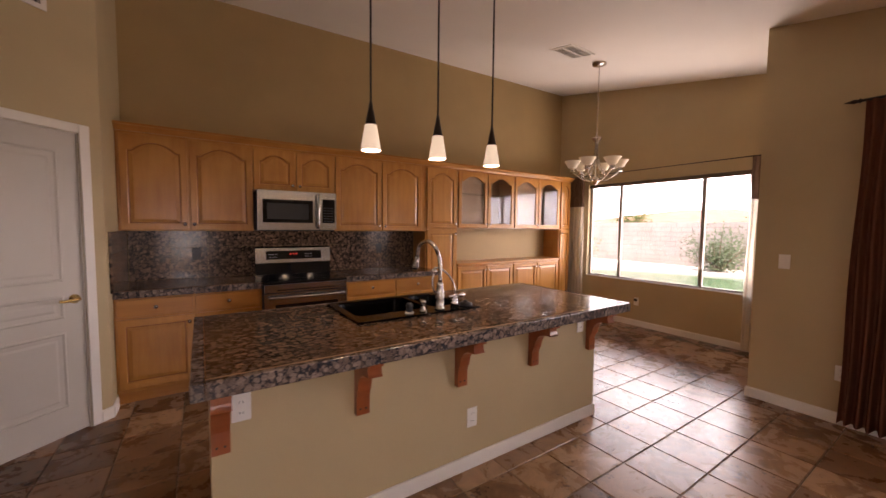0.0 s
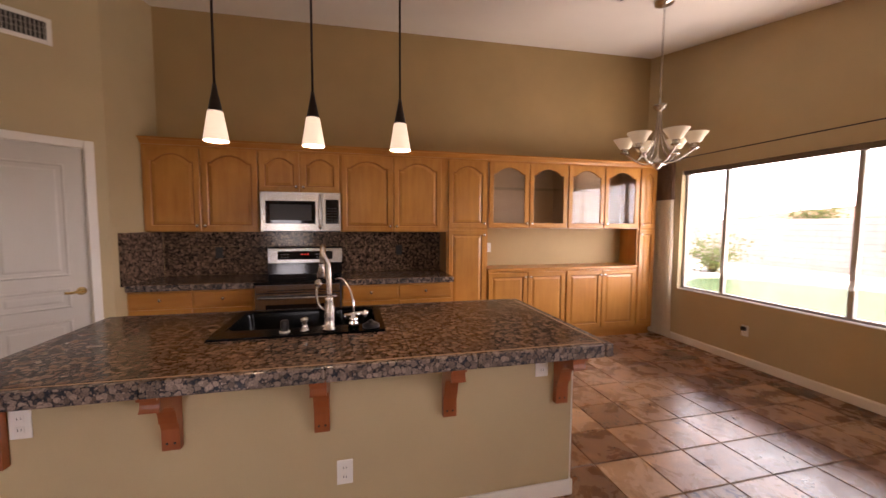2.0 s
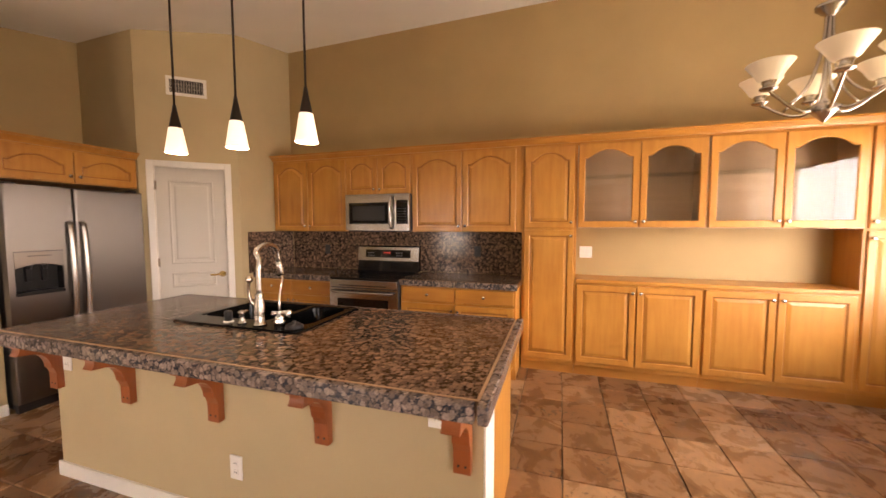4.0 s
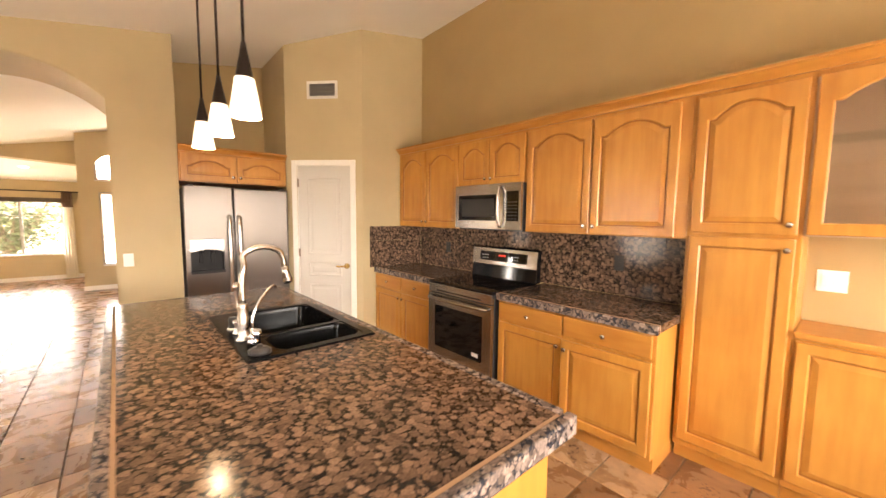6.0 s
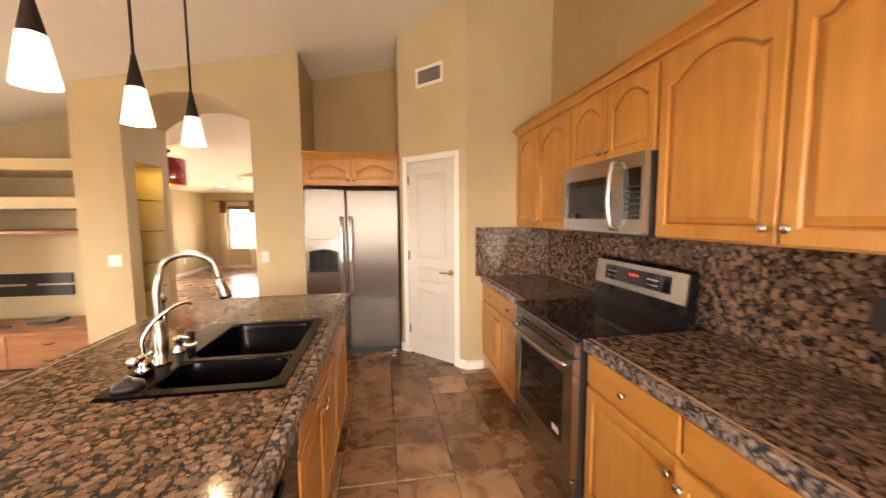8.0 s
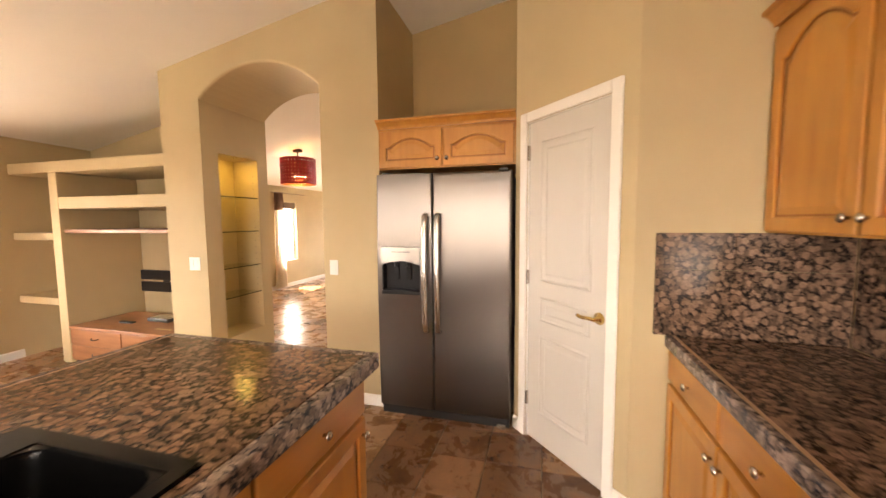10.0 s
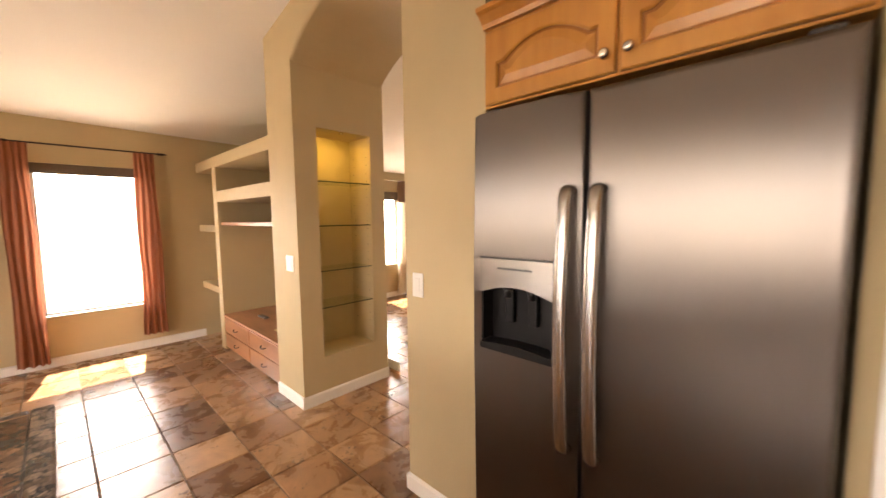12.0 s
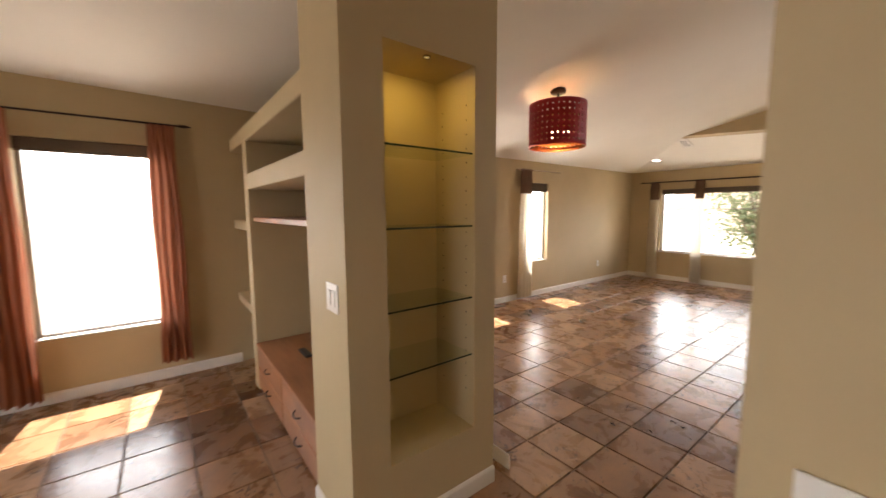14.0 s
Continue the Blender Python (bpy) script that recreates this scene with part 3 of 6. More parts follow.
def add_door(cab, x0, x1, z0, z1, arch=0.0, side="r", low=True, glass=False, ajar=0.0):
    """A cabinet door with its knob; ajar is how many degrees it stands open."""
    g = 0.0025
    w, h = x1 - x0 - 2 * g, z1 - z0 - 2 * g
    d = part("door", moved(door_mesh(w, h, arch, panel=not glass), x0 + g, -0.02, z0 + g), [M_MAPLE, M_GROOVE], cab)
    if side:
        knob(d, x1 - 0.03 if side == "r" else x0 + 0.03, z0 + 0.055 if low else z1 - 0.06)
    if glass:
        pts = [(x + x0 + g, z + z0 + g) for x, z in panel_outline(w, h, -0.004, 0.055, 0.058, arch)]
        p = part("glass_pane", prism(pts, "y", -0.010, -0.007), M_CGLASS, d, "clear glass pane")
        p.visible_shadow = False
    if ajar:
        hx = x1 if side == "l" else x0
        turn = pose(hx, 0, 0, 0, 0, ajar if side == "l" else -ajar) @ pose(-hx, 0, 0)
        d.matrix_local = turn
    return d


def add_drawer(cab, x0, x1, z0, z1):
    d = part("drawer", box(x0 + 0.003, x1 - 0.003, -0.02, 0.0, z0 + 0.003, z1 - 0.003, 0.006, 2), M_MAPLE_H, cab)
    knob(d, (x0 + x1) / 2, (z0 + z1) / 2)
    return d


def cabinet(name, label, x0, x1, yf, yb, z0, z1, toe=0.0, rz=0, group="", at=None):
    """A cabinet's body; local x from its front's left end, front at y = 0."""
    c = thing(name, label, "cabinet", at or (x0, yf, 0), rz, group)
    w, d = x1 - x0, yb - yf
    part("body", box(0, w, 0, d, z0 + toe, z1, 0.002), M_MAPLE, c)
    if toe:
        part("toe_kick", box(0.001, w - 0.001, 0.05, d, 0, toe), M_MAPLE_H, c)
    return c


UF = 3.85
# upper cabinets
c = cabinet("wall_cabinet", "honey maple wall cabinet with two arched raised-panel doors", -0.675, 0.335, UF, YB, 1.37, 2.20, group="kitchen wall cabinets")
add_door(c, 0.02, 0.49, 1.375, 2.178, 0.075, "r")
add_door(c, 0.50, 1.005, 1.375, 2.178, 0.075, "l")
c = cabinet("wall_cabinet", "short honey maple wall cabinet with arched doors above the microwave", 0.335, 1.125, UF, YB, 1.77, 2.20, group="kitchen wall cabinets")
add_door(c, 0.005, 0.39, 1.775, 2.178, 0.06, "r")
add_door(c, 0.40, 0.785, 1.775, 2.178, 0.06, "l")
c = cabinet("wall_cabinet", "honey maple wall cabinet with two wide arched doors", 1.125, 2.285, UF, YB, 1.37, 2.20, group="kitchen wall cabinets")
add_door(c, 0.015, 0.555, 1.375, 2.178, 0.075, "r")
add_door(c, 0.565, 1.10, 1.375, 2.178, 0.075, "l")
c = cabinet("pantry_cabinet", "tall honey maple pantry cabinet with arched upper door", 2.285, 2.785, UF, YB, 0, 2.20, toe=0.1)
add_door(c, 0.02, 0.48, 1.41, 2.178, 0.075, "r")
add_door(c, 0.02, 0.48, 0.14, 1.395, 0.0, "r", low=False)
c = cabinet("tall_cabinet", "narrow tall honey maple cabinet beside the window curtain", 4.85, 5.13, UF, YB, 0, 2.20, toe=0.1)
add_door(c, 0.02, 0.26, 1.41, 2.178, 0.05, "l")
add_door(c, 0.02, 0.26, 0.14, 1.395, 0.0, "l", low=False)


M_LINING = wood("pale_maple_lining", (0.42, 0.285, 0.175), (0.55, 0.39, 0.255), 0.45, along=(0.1, 1, 1))


def glass_cabinet(x0, x1):
    c = thing("display_cabinet", "honey maple display cabinet with two arched glass doors", "cabinet", (x0, UF, 0), group="glass display cabinets")
    w, d, z0, z1 = x1 - x0, YB - UF, 1.41, 2.20
    part("side_panel", box(0, 0.018, 0, d, z0, z1), M_LINING, c)
    part("side_panel", box(w - 0.018, w, 0, d, z0, z1), M_LINING, c)
    part("top_panel", box(0.018, w - 0.018, 0, d, z1 - 0.018, z1), M_LINING, c)
    part("bottom_panel", box(0.018, w - 0.018, 0, d, z0, z0 + 0.018), M_LINING, c)
    part("back_panel", box(0.018, w - 0.018, d - 0.012, d, z0 + 0.018, z1 - 0.018), M_LINING, c)
    part("face_rail", box(0.0, w, -0.001, 0.016, z1 - 0.03, z1), M_MAPLE_H, c)
    part("face_stile", box(w / 2 - 0.02, w / 2 + 0.02, 0.0, 0.018, z0 + 0.018, z1 - 0.018), M_MAPLE, c)
    s = part("glass_shelf", box(0.02, w - 0.02, 0.03, d - 0.014, 1.89, 1.896), M_SHELFG, c, "glass shelf")
    s.visible_shadow = False
    add_door(c, 0.008, w / 2 - 0.003, z0 + 0.005, z1 - 0.022, 0.075, "r", glass=True)
    add_door(c, w / 2 + 0.003, w - 0.008, z0 + 0.005, z1 - 0.022, 0.075, "l", glass=True)


glass_cabinet(2.785, 3.82)
glass_cabinet(3.82, 4.85)
for a, b in ((2.785, 3.82), (3.82, 4.85)):
    c = cabinet("buffet_cabinet", "low honey maple buffet cabinet with two raised-panel doors", a, b, UF, YB, 0, 0.90, toe=0.1, group="buffet cabinets")
    m = (b - a) / 2
    add_door(c, 0.01, m - 0.003, 0.14, 0.885, 0.0, "r", low=False)
    add_door(c, m + 0.003, b - a - 0.01, 0.14, 0.885, 0.0, "l", low=False)
tagged(put("countertop", box(2.786, 4.849, UF - 0.035, YB, 0.90, 0.935, 0.008, 2), M_MAPLE_H), "honey maple board top lying along the buffet", "countertop")

# crown moulding in lengths along the run
CROWN = [(0.02, 2.20), (-0.015, 2.20), (-0.02, 2.215), (-0.045, 2.24), (-0.06, 2.245), (-0.06, 2.26), (0.02, 2.26)]
tagged(put("crown_moulding", prism([(UF + p, z) for p, z in CROWN], "x", -0.675, 5.15), M_MAPLE_H), "honey maple crown moulding along the cabinet tops", "moulding")
# base cabinets
for a, b in ((-0.675, 0.355), (1.14, 2.27)):
    c = cabinet("base_cabinet", "honey maple base cabinet with two drawers over two doors", a, b, 3.52, YB, 0, 0.855, toe=0.1, group="kitchen base cabinets")
    w = b - a
    for i in range(2):
        x0, x1 = 0.012 + i * (w - 0.02) / 2, (w - 0.02) / 2 * (i + 1) + 0.004
        add_drawer(c, x0, x1, 0.70, 0.84)
        add_door(c, x0, x1, 0.125, 0.685, 0.0, "r" if i == 0 else "l", low=False, ajar=2.5 if a > 1 and i == 1 else 0.0)


# same stone as the tops; the sky's bluish reflection is mixed into its colours
M_EDGE = granite("granite_edge_sky_tint", (0.30, 0.235, 0.20), (0.030, 0.034, 0.044), 42)
M_GROUTB = paint("brown_grout", (0.36, 0.215, 0.12), 0.7, 0.1, 200, 0.2)


def edge_run(parent, name, x0, x1, y0, y1, z0, z1, axis):
    """Polished stone edge pieces laid end to end along an axis."""
    lo, hi = (x0, x1) if axis == "x" else (y0, y1)
    n = max(1, round((hi - lo) / 0.61))
    for i in range(n):
        a, b = lo + (hi - lo) * i / n, lo + (hi - lo) * (i + 1) / n
        g = 0.0008
        bm = box(a + g, b - g, y0, y1, z0, z1, 0.006, 2) if axis == "x" else box(x0, x1, a + g, b - g, z0, z1, 0.006, 2)
        part(name, bm, M_EDGE, parent, "polished brown granite edge with the sky's bluish reflection in its colour")


for a, b in ((-0.674, 0.356), (1.137, 2.284)):
    c = thing("countertop", "polished brown granite countertop with a polished stone edge", "countertop", group="kitchen countertops")
    part("slab", box(a, b, 3.525, YB - 0.022, 0.857, 0.905, 0.003), M_GRANITE, c)
    edge_run(c, "front_edge", a, b, 3.485, 3.516, 0.850, 0.9045, "x")
    part("joint", box(a, b, 3.5155, 3.526, 0.86, 0.904), M_GROUTB, c, "brown grout line")

# backsplash of polished granite tiles
bs = thing("backsplash", "polished brown granite tile backsplash above the counters", "backsplash")
for r, (z0, z1) in enumerate(((0.906, 1.205), (1.207, 1.368))):
    x = -0.654
    while x < 2.28:
        x1 = min(x + 0.303, 2.283)
        part("granite_tile", box(x, x1, YB - 0.018 - 0.0012 * ((int(x * 10) + r) % 2), YB, z0, z1, 0.001), M_GRANITE, bs)
        x += 0.305
    for y in (3.435, 3.74, 4.045):
        part("granite_tile", box(-0.675, -0.657, y, min(y + 0.303, YB - 0.0195), z0, z1, 0.001), M_GRANITE, bs)


def outlet(name, label, at, rz, kind="outlet", mat=None, gangs=1):
    """A wall plate; local front faces -y, middle of the plate at the origin."""
    t = thing(name, label, "outlet" if kind == "outlet" else "switch", at, rz)
    w = 0.072 + 0.046 * (gangs - 1)
    mat = mat or M_PLATE
    part("plate", box(-w / 2, w / 2, -0.006, 0, -0.058, 0.058, 0.003, 2), mat, t)
    for g in range(gangs):
        gx = (g - (gangs - 1) / 2) * 0.046
        if kind == "outlet":
            for z in (-0.022, 0.022):
                s = part("socket", box(gx - 0.015, gx + 0.015, -0.009, -0.006, z - 0.014, z + 0.014, 0.004, 2), mat, t)
                for dx in (-0.006, 0.006):
                    part("slot", box(gx + dx - 0.0012, gx + dx + 0.0012, -0.0096, -0.0088, z - 0.003, z + 0.006), M_DARK, s, "dark slot")
        else:
            part("rocker", box(gx - 0.016, gx + 0.016, -0.010, -0.006, -0.033, 0.033, 0.003, 2), mat, t)
    return t


outlet("outlet", "black outlet set in the granite backsplash", (-0.14, YB - 0.0195, 1.14), 0, mat=M_DARK)
outlet("outlet", "black outlet set in the granite backsplash", (1.78, YB - 0.0195, 1.15), 0, mat=M_DARK)
outlet("light_switch", "white double switch plate above the buffet", (2.89, YB, 1.165), 0, "switch", gangs=2)
outlet("light_switch", "white switch plate on the tan wall by the nook", (3.82, 0.76, 1.18), -90, "switch")
outlet("outlet", "white outlet on the tan wall beside the curtain", (3.82, 0.40, 0.38), -90)
outlet("light_switch", "white double switch plate on the niche pier", (XF, 0.0, 1.065), 90, "switch", gangs=2)
outlet("light_switch", "white switch plate beside the refrigerator", (XF, 1.375, 1.07), 90, "switch")
outlet("outlet", "white outlet on the island's painted front", (0.02, 1.475, 0.69), 0)
outlet("outlet", "white outlet low on the island's painted front", (1.215, 1.475, 0.31), 0)
outlet("outlet", "white outlet under the island's overhang", (2.21, 1.475, 0.73), 0)
o = outlet("outlet", "white outlet with a dark plug under the nook window", (XE, 2.72, 0.36), -90)
part("plug", box(-0.02, 0.02, -0.045, -0.009, 0.005, 0.045, 0.006, 2), M_DARK, o, "dark plug-in device")
outlet("outlet", "white outlet low on the living room wall", (-4.95, YS, 0.36), 180)
outlet("outlet", "white outlet low on the dining room wall", (-7.6, YS, 0.36), 180)


# ---- range and microwave ----
def stove():
    s = thing("range", "stainless steel electric range with black glass cooktop", "stove", (0.362, 3.45, 0))
    w, d = 0.768, 0.66
    part("body", box(0, w, 0.03, d, 0.05, 0.885, 0.003), M_DARK, s)
    part("cooktop", box(-0.002, w + 0.002, 0.0, d - 0.07, 0.885, 0.908, 0.006, 2), M_BLACKG, s, "black glass cooktop")
    for x, y, r in ((0.20, 0.17, 0.10), (0.57, 0.17, 0.075), (0.20, 0.42, 0.075), (0.57, 0.42, 0.10)):
        for q in (r, r * 0.62):
            part("burner_ring", lathe([(q, 0), (q, 0.0006), (q - 0.003, 0.0006), (q - 0.003, 0)], (x, y, 0.908), 32, cap=False), M_BLACK, s, "faint burner ring")
    # oven door with a window and a bar handle
    bm = cells((0.004, 0.095, w - 0.095, w - 0.004), (-0.005, 0.03), (0.20, 0.315, 0.695, 0.80), lambda x, y, z: not (0.095 < x < w - 0.095 and 0.315 < z < 0.695))
    dr = part("oven_door", bm, M_STEEL, s, "stainless steel oven door")
    part("window", box(0.095, w - 0.095, -0.001, 0.02, 0.315, 0.695), M_BLACKG, dr, "dark oven window")
    part("badge", box(w - 0.21, w - 0.14, -0.003, 0.0, 0.345, 0.375), M_PLATE, dr, "small white sticker")
    bm = tube(smooth_path([(0.05, -0.005, 0.765), (0.07, -0.045, 0.765), (w / 2, -0.062, 0.765), (w - 0.07, -0.045, 0.765), (w - 0.05, -0.005, 0.765)]), 0.013)
    part("handle", bm, M_STEEL, dr, "bowed steel bar handle")
    part("control_strip", box(0.004, w - 0.004, 0.0, 0.03, 0.805, 0.883, 0.003), M_STEEL, s)
    for i in range(14):
        x = 0.115 + i * 0.0385
        part("vent_slot", box(x, x + 0.030, -0.0012, 0.004, 0.822, 0.833), M_BLACK, s, "black vent slot")
    part("drawer", box(0.004, w - 0.004, -0.004, 0.03, 0.055, 0.19, 0.006, 2), M_STEEL, s, "stainless steel storage drawer")
    part("plinth", box(0.03, w - 0.03, 0.06, d, 0.0, 0.05), M_DARK, s)
    # back guard
    g = part("back_guard", prism([(d - 0.085, 0.908), (d - 0.02, 0.908), (d - 0.01, 1.195), (d - 0.035, 1.20), (d - 0.055, 1.17)], "x", 0.0, w), M_BLACK, s, "black control panel housing")
    sl = math.atan2(0.03, 0.262)
    fb = cells((0.0, 0.10, w - 0.10, w), (-0.012, 0.0), (0, 0.035, 0.125, 0.155), lambda x, y, z: not (0.10 < x < w - 0.10 and 0.035 < z < 0.125))
    for v in fb.verts:
        v.co = Vector((v.co.x, d - 0.073 + v.co.y + v.co.z * math.tan(sl), 1.03 + v.co.z))
    part("panel_frame", fb, M_STEEL, g, "stainless steel control frame")
    pb = box(0.10, w - 0.10, -0.009, 0.0, 0.035, 0.125)
    for v in pb.verts:
        v.co = Vector((v.co.x, d - 0.073 + v.co.y + v.co.z * math.tan(sl), 1.03 + v.co.z))
    part("display", pb, M_BLACKG, g, "black glass touch panel")
    bm = bmesh.new()
    for i in range(3):
        box(0.335 + i * 0.03, 0.355 + i * 0.03, d - 0.0735, d - 0.071, 1.113, 1.128, bm=bm)
    part("digits", bm, glow("clock_red", (1.0, 0.06, 0.03), 0.12, (0.2, 0.02, 0.02)), g, "red clock digits")
    bm = bmesh.new()
    for i in range(6):
        for k in range(2):
            box(0.13 + i * 0.03 if i < 3 else 0.40 + i * 0.03, 0.148 + i * 0.03 if i < 3 else 0.418 + i * 0.03, d - 0.0755, d - 0.073, 1.085 + k * 0.03, 1.092 + k * 0.03, bm=bm)
    part("key_marks", bm, material("key_grey", (0.25, 0.25, 0.25), 0.5)[0], g, "grey key marks")["kind"] = "stuff"


stove()


def microwave():
    m = thing("microwave", "stainless steel over-the-range microwave with black window", "microwave", (0.362, 3.775, 1.37))
    w, d, h = 0.768, 0.383, 0.405
    part("case", box(0, w, 0.03, d, 0.012, h, 0.003), M_DARK, m)
    part("underside", box(0.01, w - 0.01, 0.05, d - 0.02, 0.0, 0.012), M_DARK, m)
    fr = part("door", cells((0, 0.045, 0.52, 0.588), (0, 0.03), (0.012, 0.085, 0.315, h), lambda x, y, z: not (0.045 < x < 0.52 and 0.085 < z < 0.315)), M_STEEL, m, "stainless steel door")
    part("window", box(0.045, 0.52, 0.006, 0.028, 0.085, 0.315), M_BLACKG, fr, "dark window")
    part("inner_window", box(0.085, 0.48, 0.004, 0.006, 0.12, 0.28), M_DARK, fr)
    part("handle", tube(smooth_path([(0.565, 0.0, 0.035), (0.565, -0.035, 0.06), (0.565, -0.05, 0.205), (0.565, -0.035, 0.35), (0.565, 0.0, 0.375)]), 0.013), M_STEEL, fr, "bowed steel handle")
    cp = part("control_panel", cells((0.592, 0.618, w - 0.02, w), (0, 0.03), (0.012, 0.085, 0.335, h), lambda x, y, z: not (0.618 < x < w - 0.02 and 0.085 < z < 0.335)), M_STEEL, m)
    part("keypad", box(0.618, w - 0.02, 0.004, 0.028, 0.085, 0.335), M_BLACKG, cp, "black keypad")
    bm = bmesh.new()
    for i in range(3):
        for k in range(6):
            box(0.632 + i * 0.036, 0.656 + i * 0.036, 0.002, 0.0045, 0.10 + k * 0.028, 0.108 + k * 0.028, bm=bm)
    tagged(part("key_marks", bm, material("key_dim", (0.05, 0.05, 0.05), 0.5)[0], cp), kind="stuff")


microwave()


# ---- refrigerator and its cabinet ----
def refrigerator():
    f = thing("refrigerator", "stainless steel side-by-side refrigerator with dispenser", "refrigerator", (-1.252, 1.79, 0), 90)
    w, h, d = 0.955, 1.755, 0.74
    part("case", box(0.006, w - 0.006, 0.075, d, 0.03, h - 0.015, 0.004), M_DARK, f, "dark grey case")
    sp = 0.415

    def rounded(x0, x1, hole=None):
        xs = [x0, x1] if not hole else [x0, hole[0], hole[1], x1]
        zs = [0.075, h] if not hole else [0.075, hole[2], hole[3], h]
        bm = cells(xs, [0.0, 0.07], zs, lambda x, y, z: not (hole and hole[0] < x < hole[1] and hole[2] < z < hole[3]))
        es = [e for e in bm.edges if all(abs(v.co.y) < 1e-6 for v in e.verts) and (all(abs(v.co.x - x0) < 1e-6 for v in e.verts) or all(abs(v.co.x - x1) < 1e-6 for v in e.verts) or all(abs(v.co.z - h) < 1e-6 for v in e.verts))]
        bmesh.ops.bevel(bm, geom=es, offset=0.018, segments=4, affect='EDGES', profile=0.5)
        return bm
    hx0, hx1, hz0, hz1, hs = 0.035, 0.322, 0.905, 1.245, 1.115
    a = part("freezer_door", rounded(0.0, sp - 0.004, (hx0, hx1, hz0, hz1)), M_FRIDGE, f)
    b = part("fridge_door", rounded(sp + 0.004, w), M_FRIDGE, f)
    # dispenser: silver panel with an arched lower edge over a dark cavity and a curved tray
    n = 12
    arch = [(hx0, hz0), (hx1, hz0)] + [(hx1 - (hx1 - hx0) * i / n, hs + 0.03 * math.sin(math.pi * i / n)) for i in range(n + 1)]
    part("dispenser_recess", prism(arch, "y", 0.062, 0.068), M_CAVITY, a, "dark dispenser cavity")
    for x0, x1 in ((hx0, hx0 + 0.008), (hx1 - 0.008, hx1)):
        part("cavity_side", box(x0, x1, 0.002, 0.062, hz0 + 0.03, hs), M_CAVITY, a)
    top = [(hx0, hz1), (hx0, hs)] + [(hx0 + (hx1 - hx0) * i / n, hs + 0.03 * math.sin(math.pi * i / n)) for i in range(1, n)] + [(hx1, hs), (hx1, hz1)]
    part("dispenser_panel", prism(top, "y", -0.006, 0.05), material("silver_plastic", (0.36, 0.33, 0.30), 0.22, 0.6)[0], a, "silver dispenser control panel")
    lip = [(hx0 + (hx1 - hx0) * i / n, hz0 + 0.022 + 0.010 * math.sin(math.pi * i / n)) for i in range(n + 1)]
    part("drip_tray", prism([(hx0, hz0), *lip, (hx1, hz0)], "y", -0.008, 0.062), M_CAVITY, a, "dark curved drip tray")
    for x in (0.13, 0.225):
        part("paddle", box(x - 0.018, x + 0.018, 0.040, 0.062, hs - 0.11, hs + 0.01, 0.005, 2), M_CAVITY, a, "black paddle")
        part("spout", lathe([(0.012, -0.02), (0.012, 0.0), (0.02, 0.012)], (x, 0.035, hs + 0.005), 12), M_DARK, a)
    part("display_strip", box(0.11, 0.25, -0.0075, -0.006, 1.205, 1.212), M_DARK, a, "dark display line")
    part("panel_gap", box(hx0, hx1, -0.0075, 0.0, hz1 - 0.004, hz1 + 0.002), M_DARK, a)
    for door, hx in ((a, sp - 0.045), (b, sp + 0.045)):
        hb = tube(smooth_path([(hx, 0.0, 0.655), (hx, -0.034, 0.69), (hx, -0.056, 1.06), (hx, -0.034, 1.43), (hx, 0.0, 1.465)], 6), 0.0145, 14)
        for v in hb.verts:
            v.co.x = hx + (v.co.x - hx) * 1.55
        part("handle", hb, M_HANDLE, door, "long flattened bowed silver handle")
    g = part("grille", box(0.01, w - 0.01, 0.03, 0.07, 0.0, 0.07), M_DARK, f, "dark toe grille")
    part("foot", box(w - 0.09, w - 0.03, -0.005, 0.03, 0.0, 0.035, 0.006), M_NICKEL, g)
    for x in (0.03, w - 0.09):
        part("hinge_cover", box(x, x + 0.06, 0.03, 0.12, h - 0.001, h + 0.018, 0.006), M_DARK, f)


refrigerator()
c = cabinet("fridge_cabinet", "honey maple cabinet with two arched doors above the refrigerator", 0, 0.989, 0, 0.60, 1.80, 2.085, rz=90, at=(-1.345, 1.774, 0))
add_door(c, 0.01, 0.484, 1.805, 2.07, 0.06, "r")
add_door(c, 0.492, 0.979, 1.805, 2.07, 0.06, "l")
tagged(put("crown_moulding", prism([(-1.345 - p, z - 0.115) for p, z in CROWN], "y", 1.774, 2.763), M_MAPLE), "honey maple crown moulding above the refrigerator cabinet", "moulding")


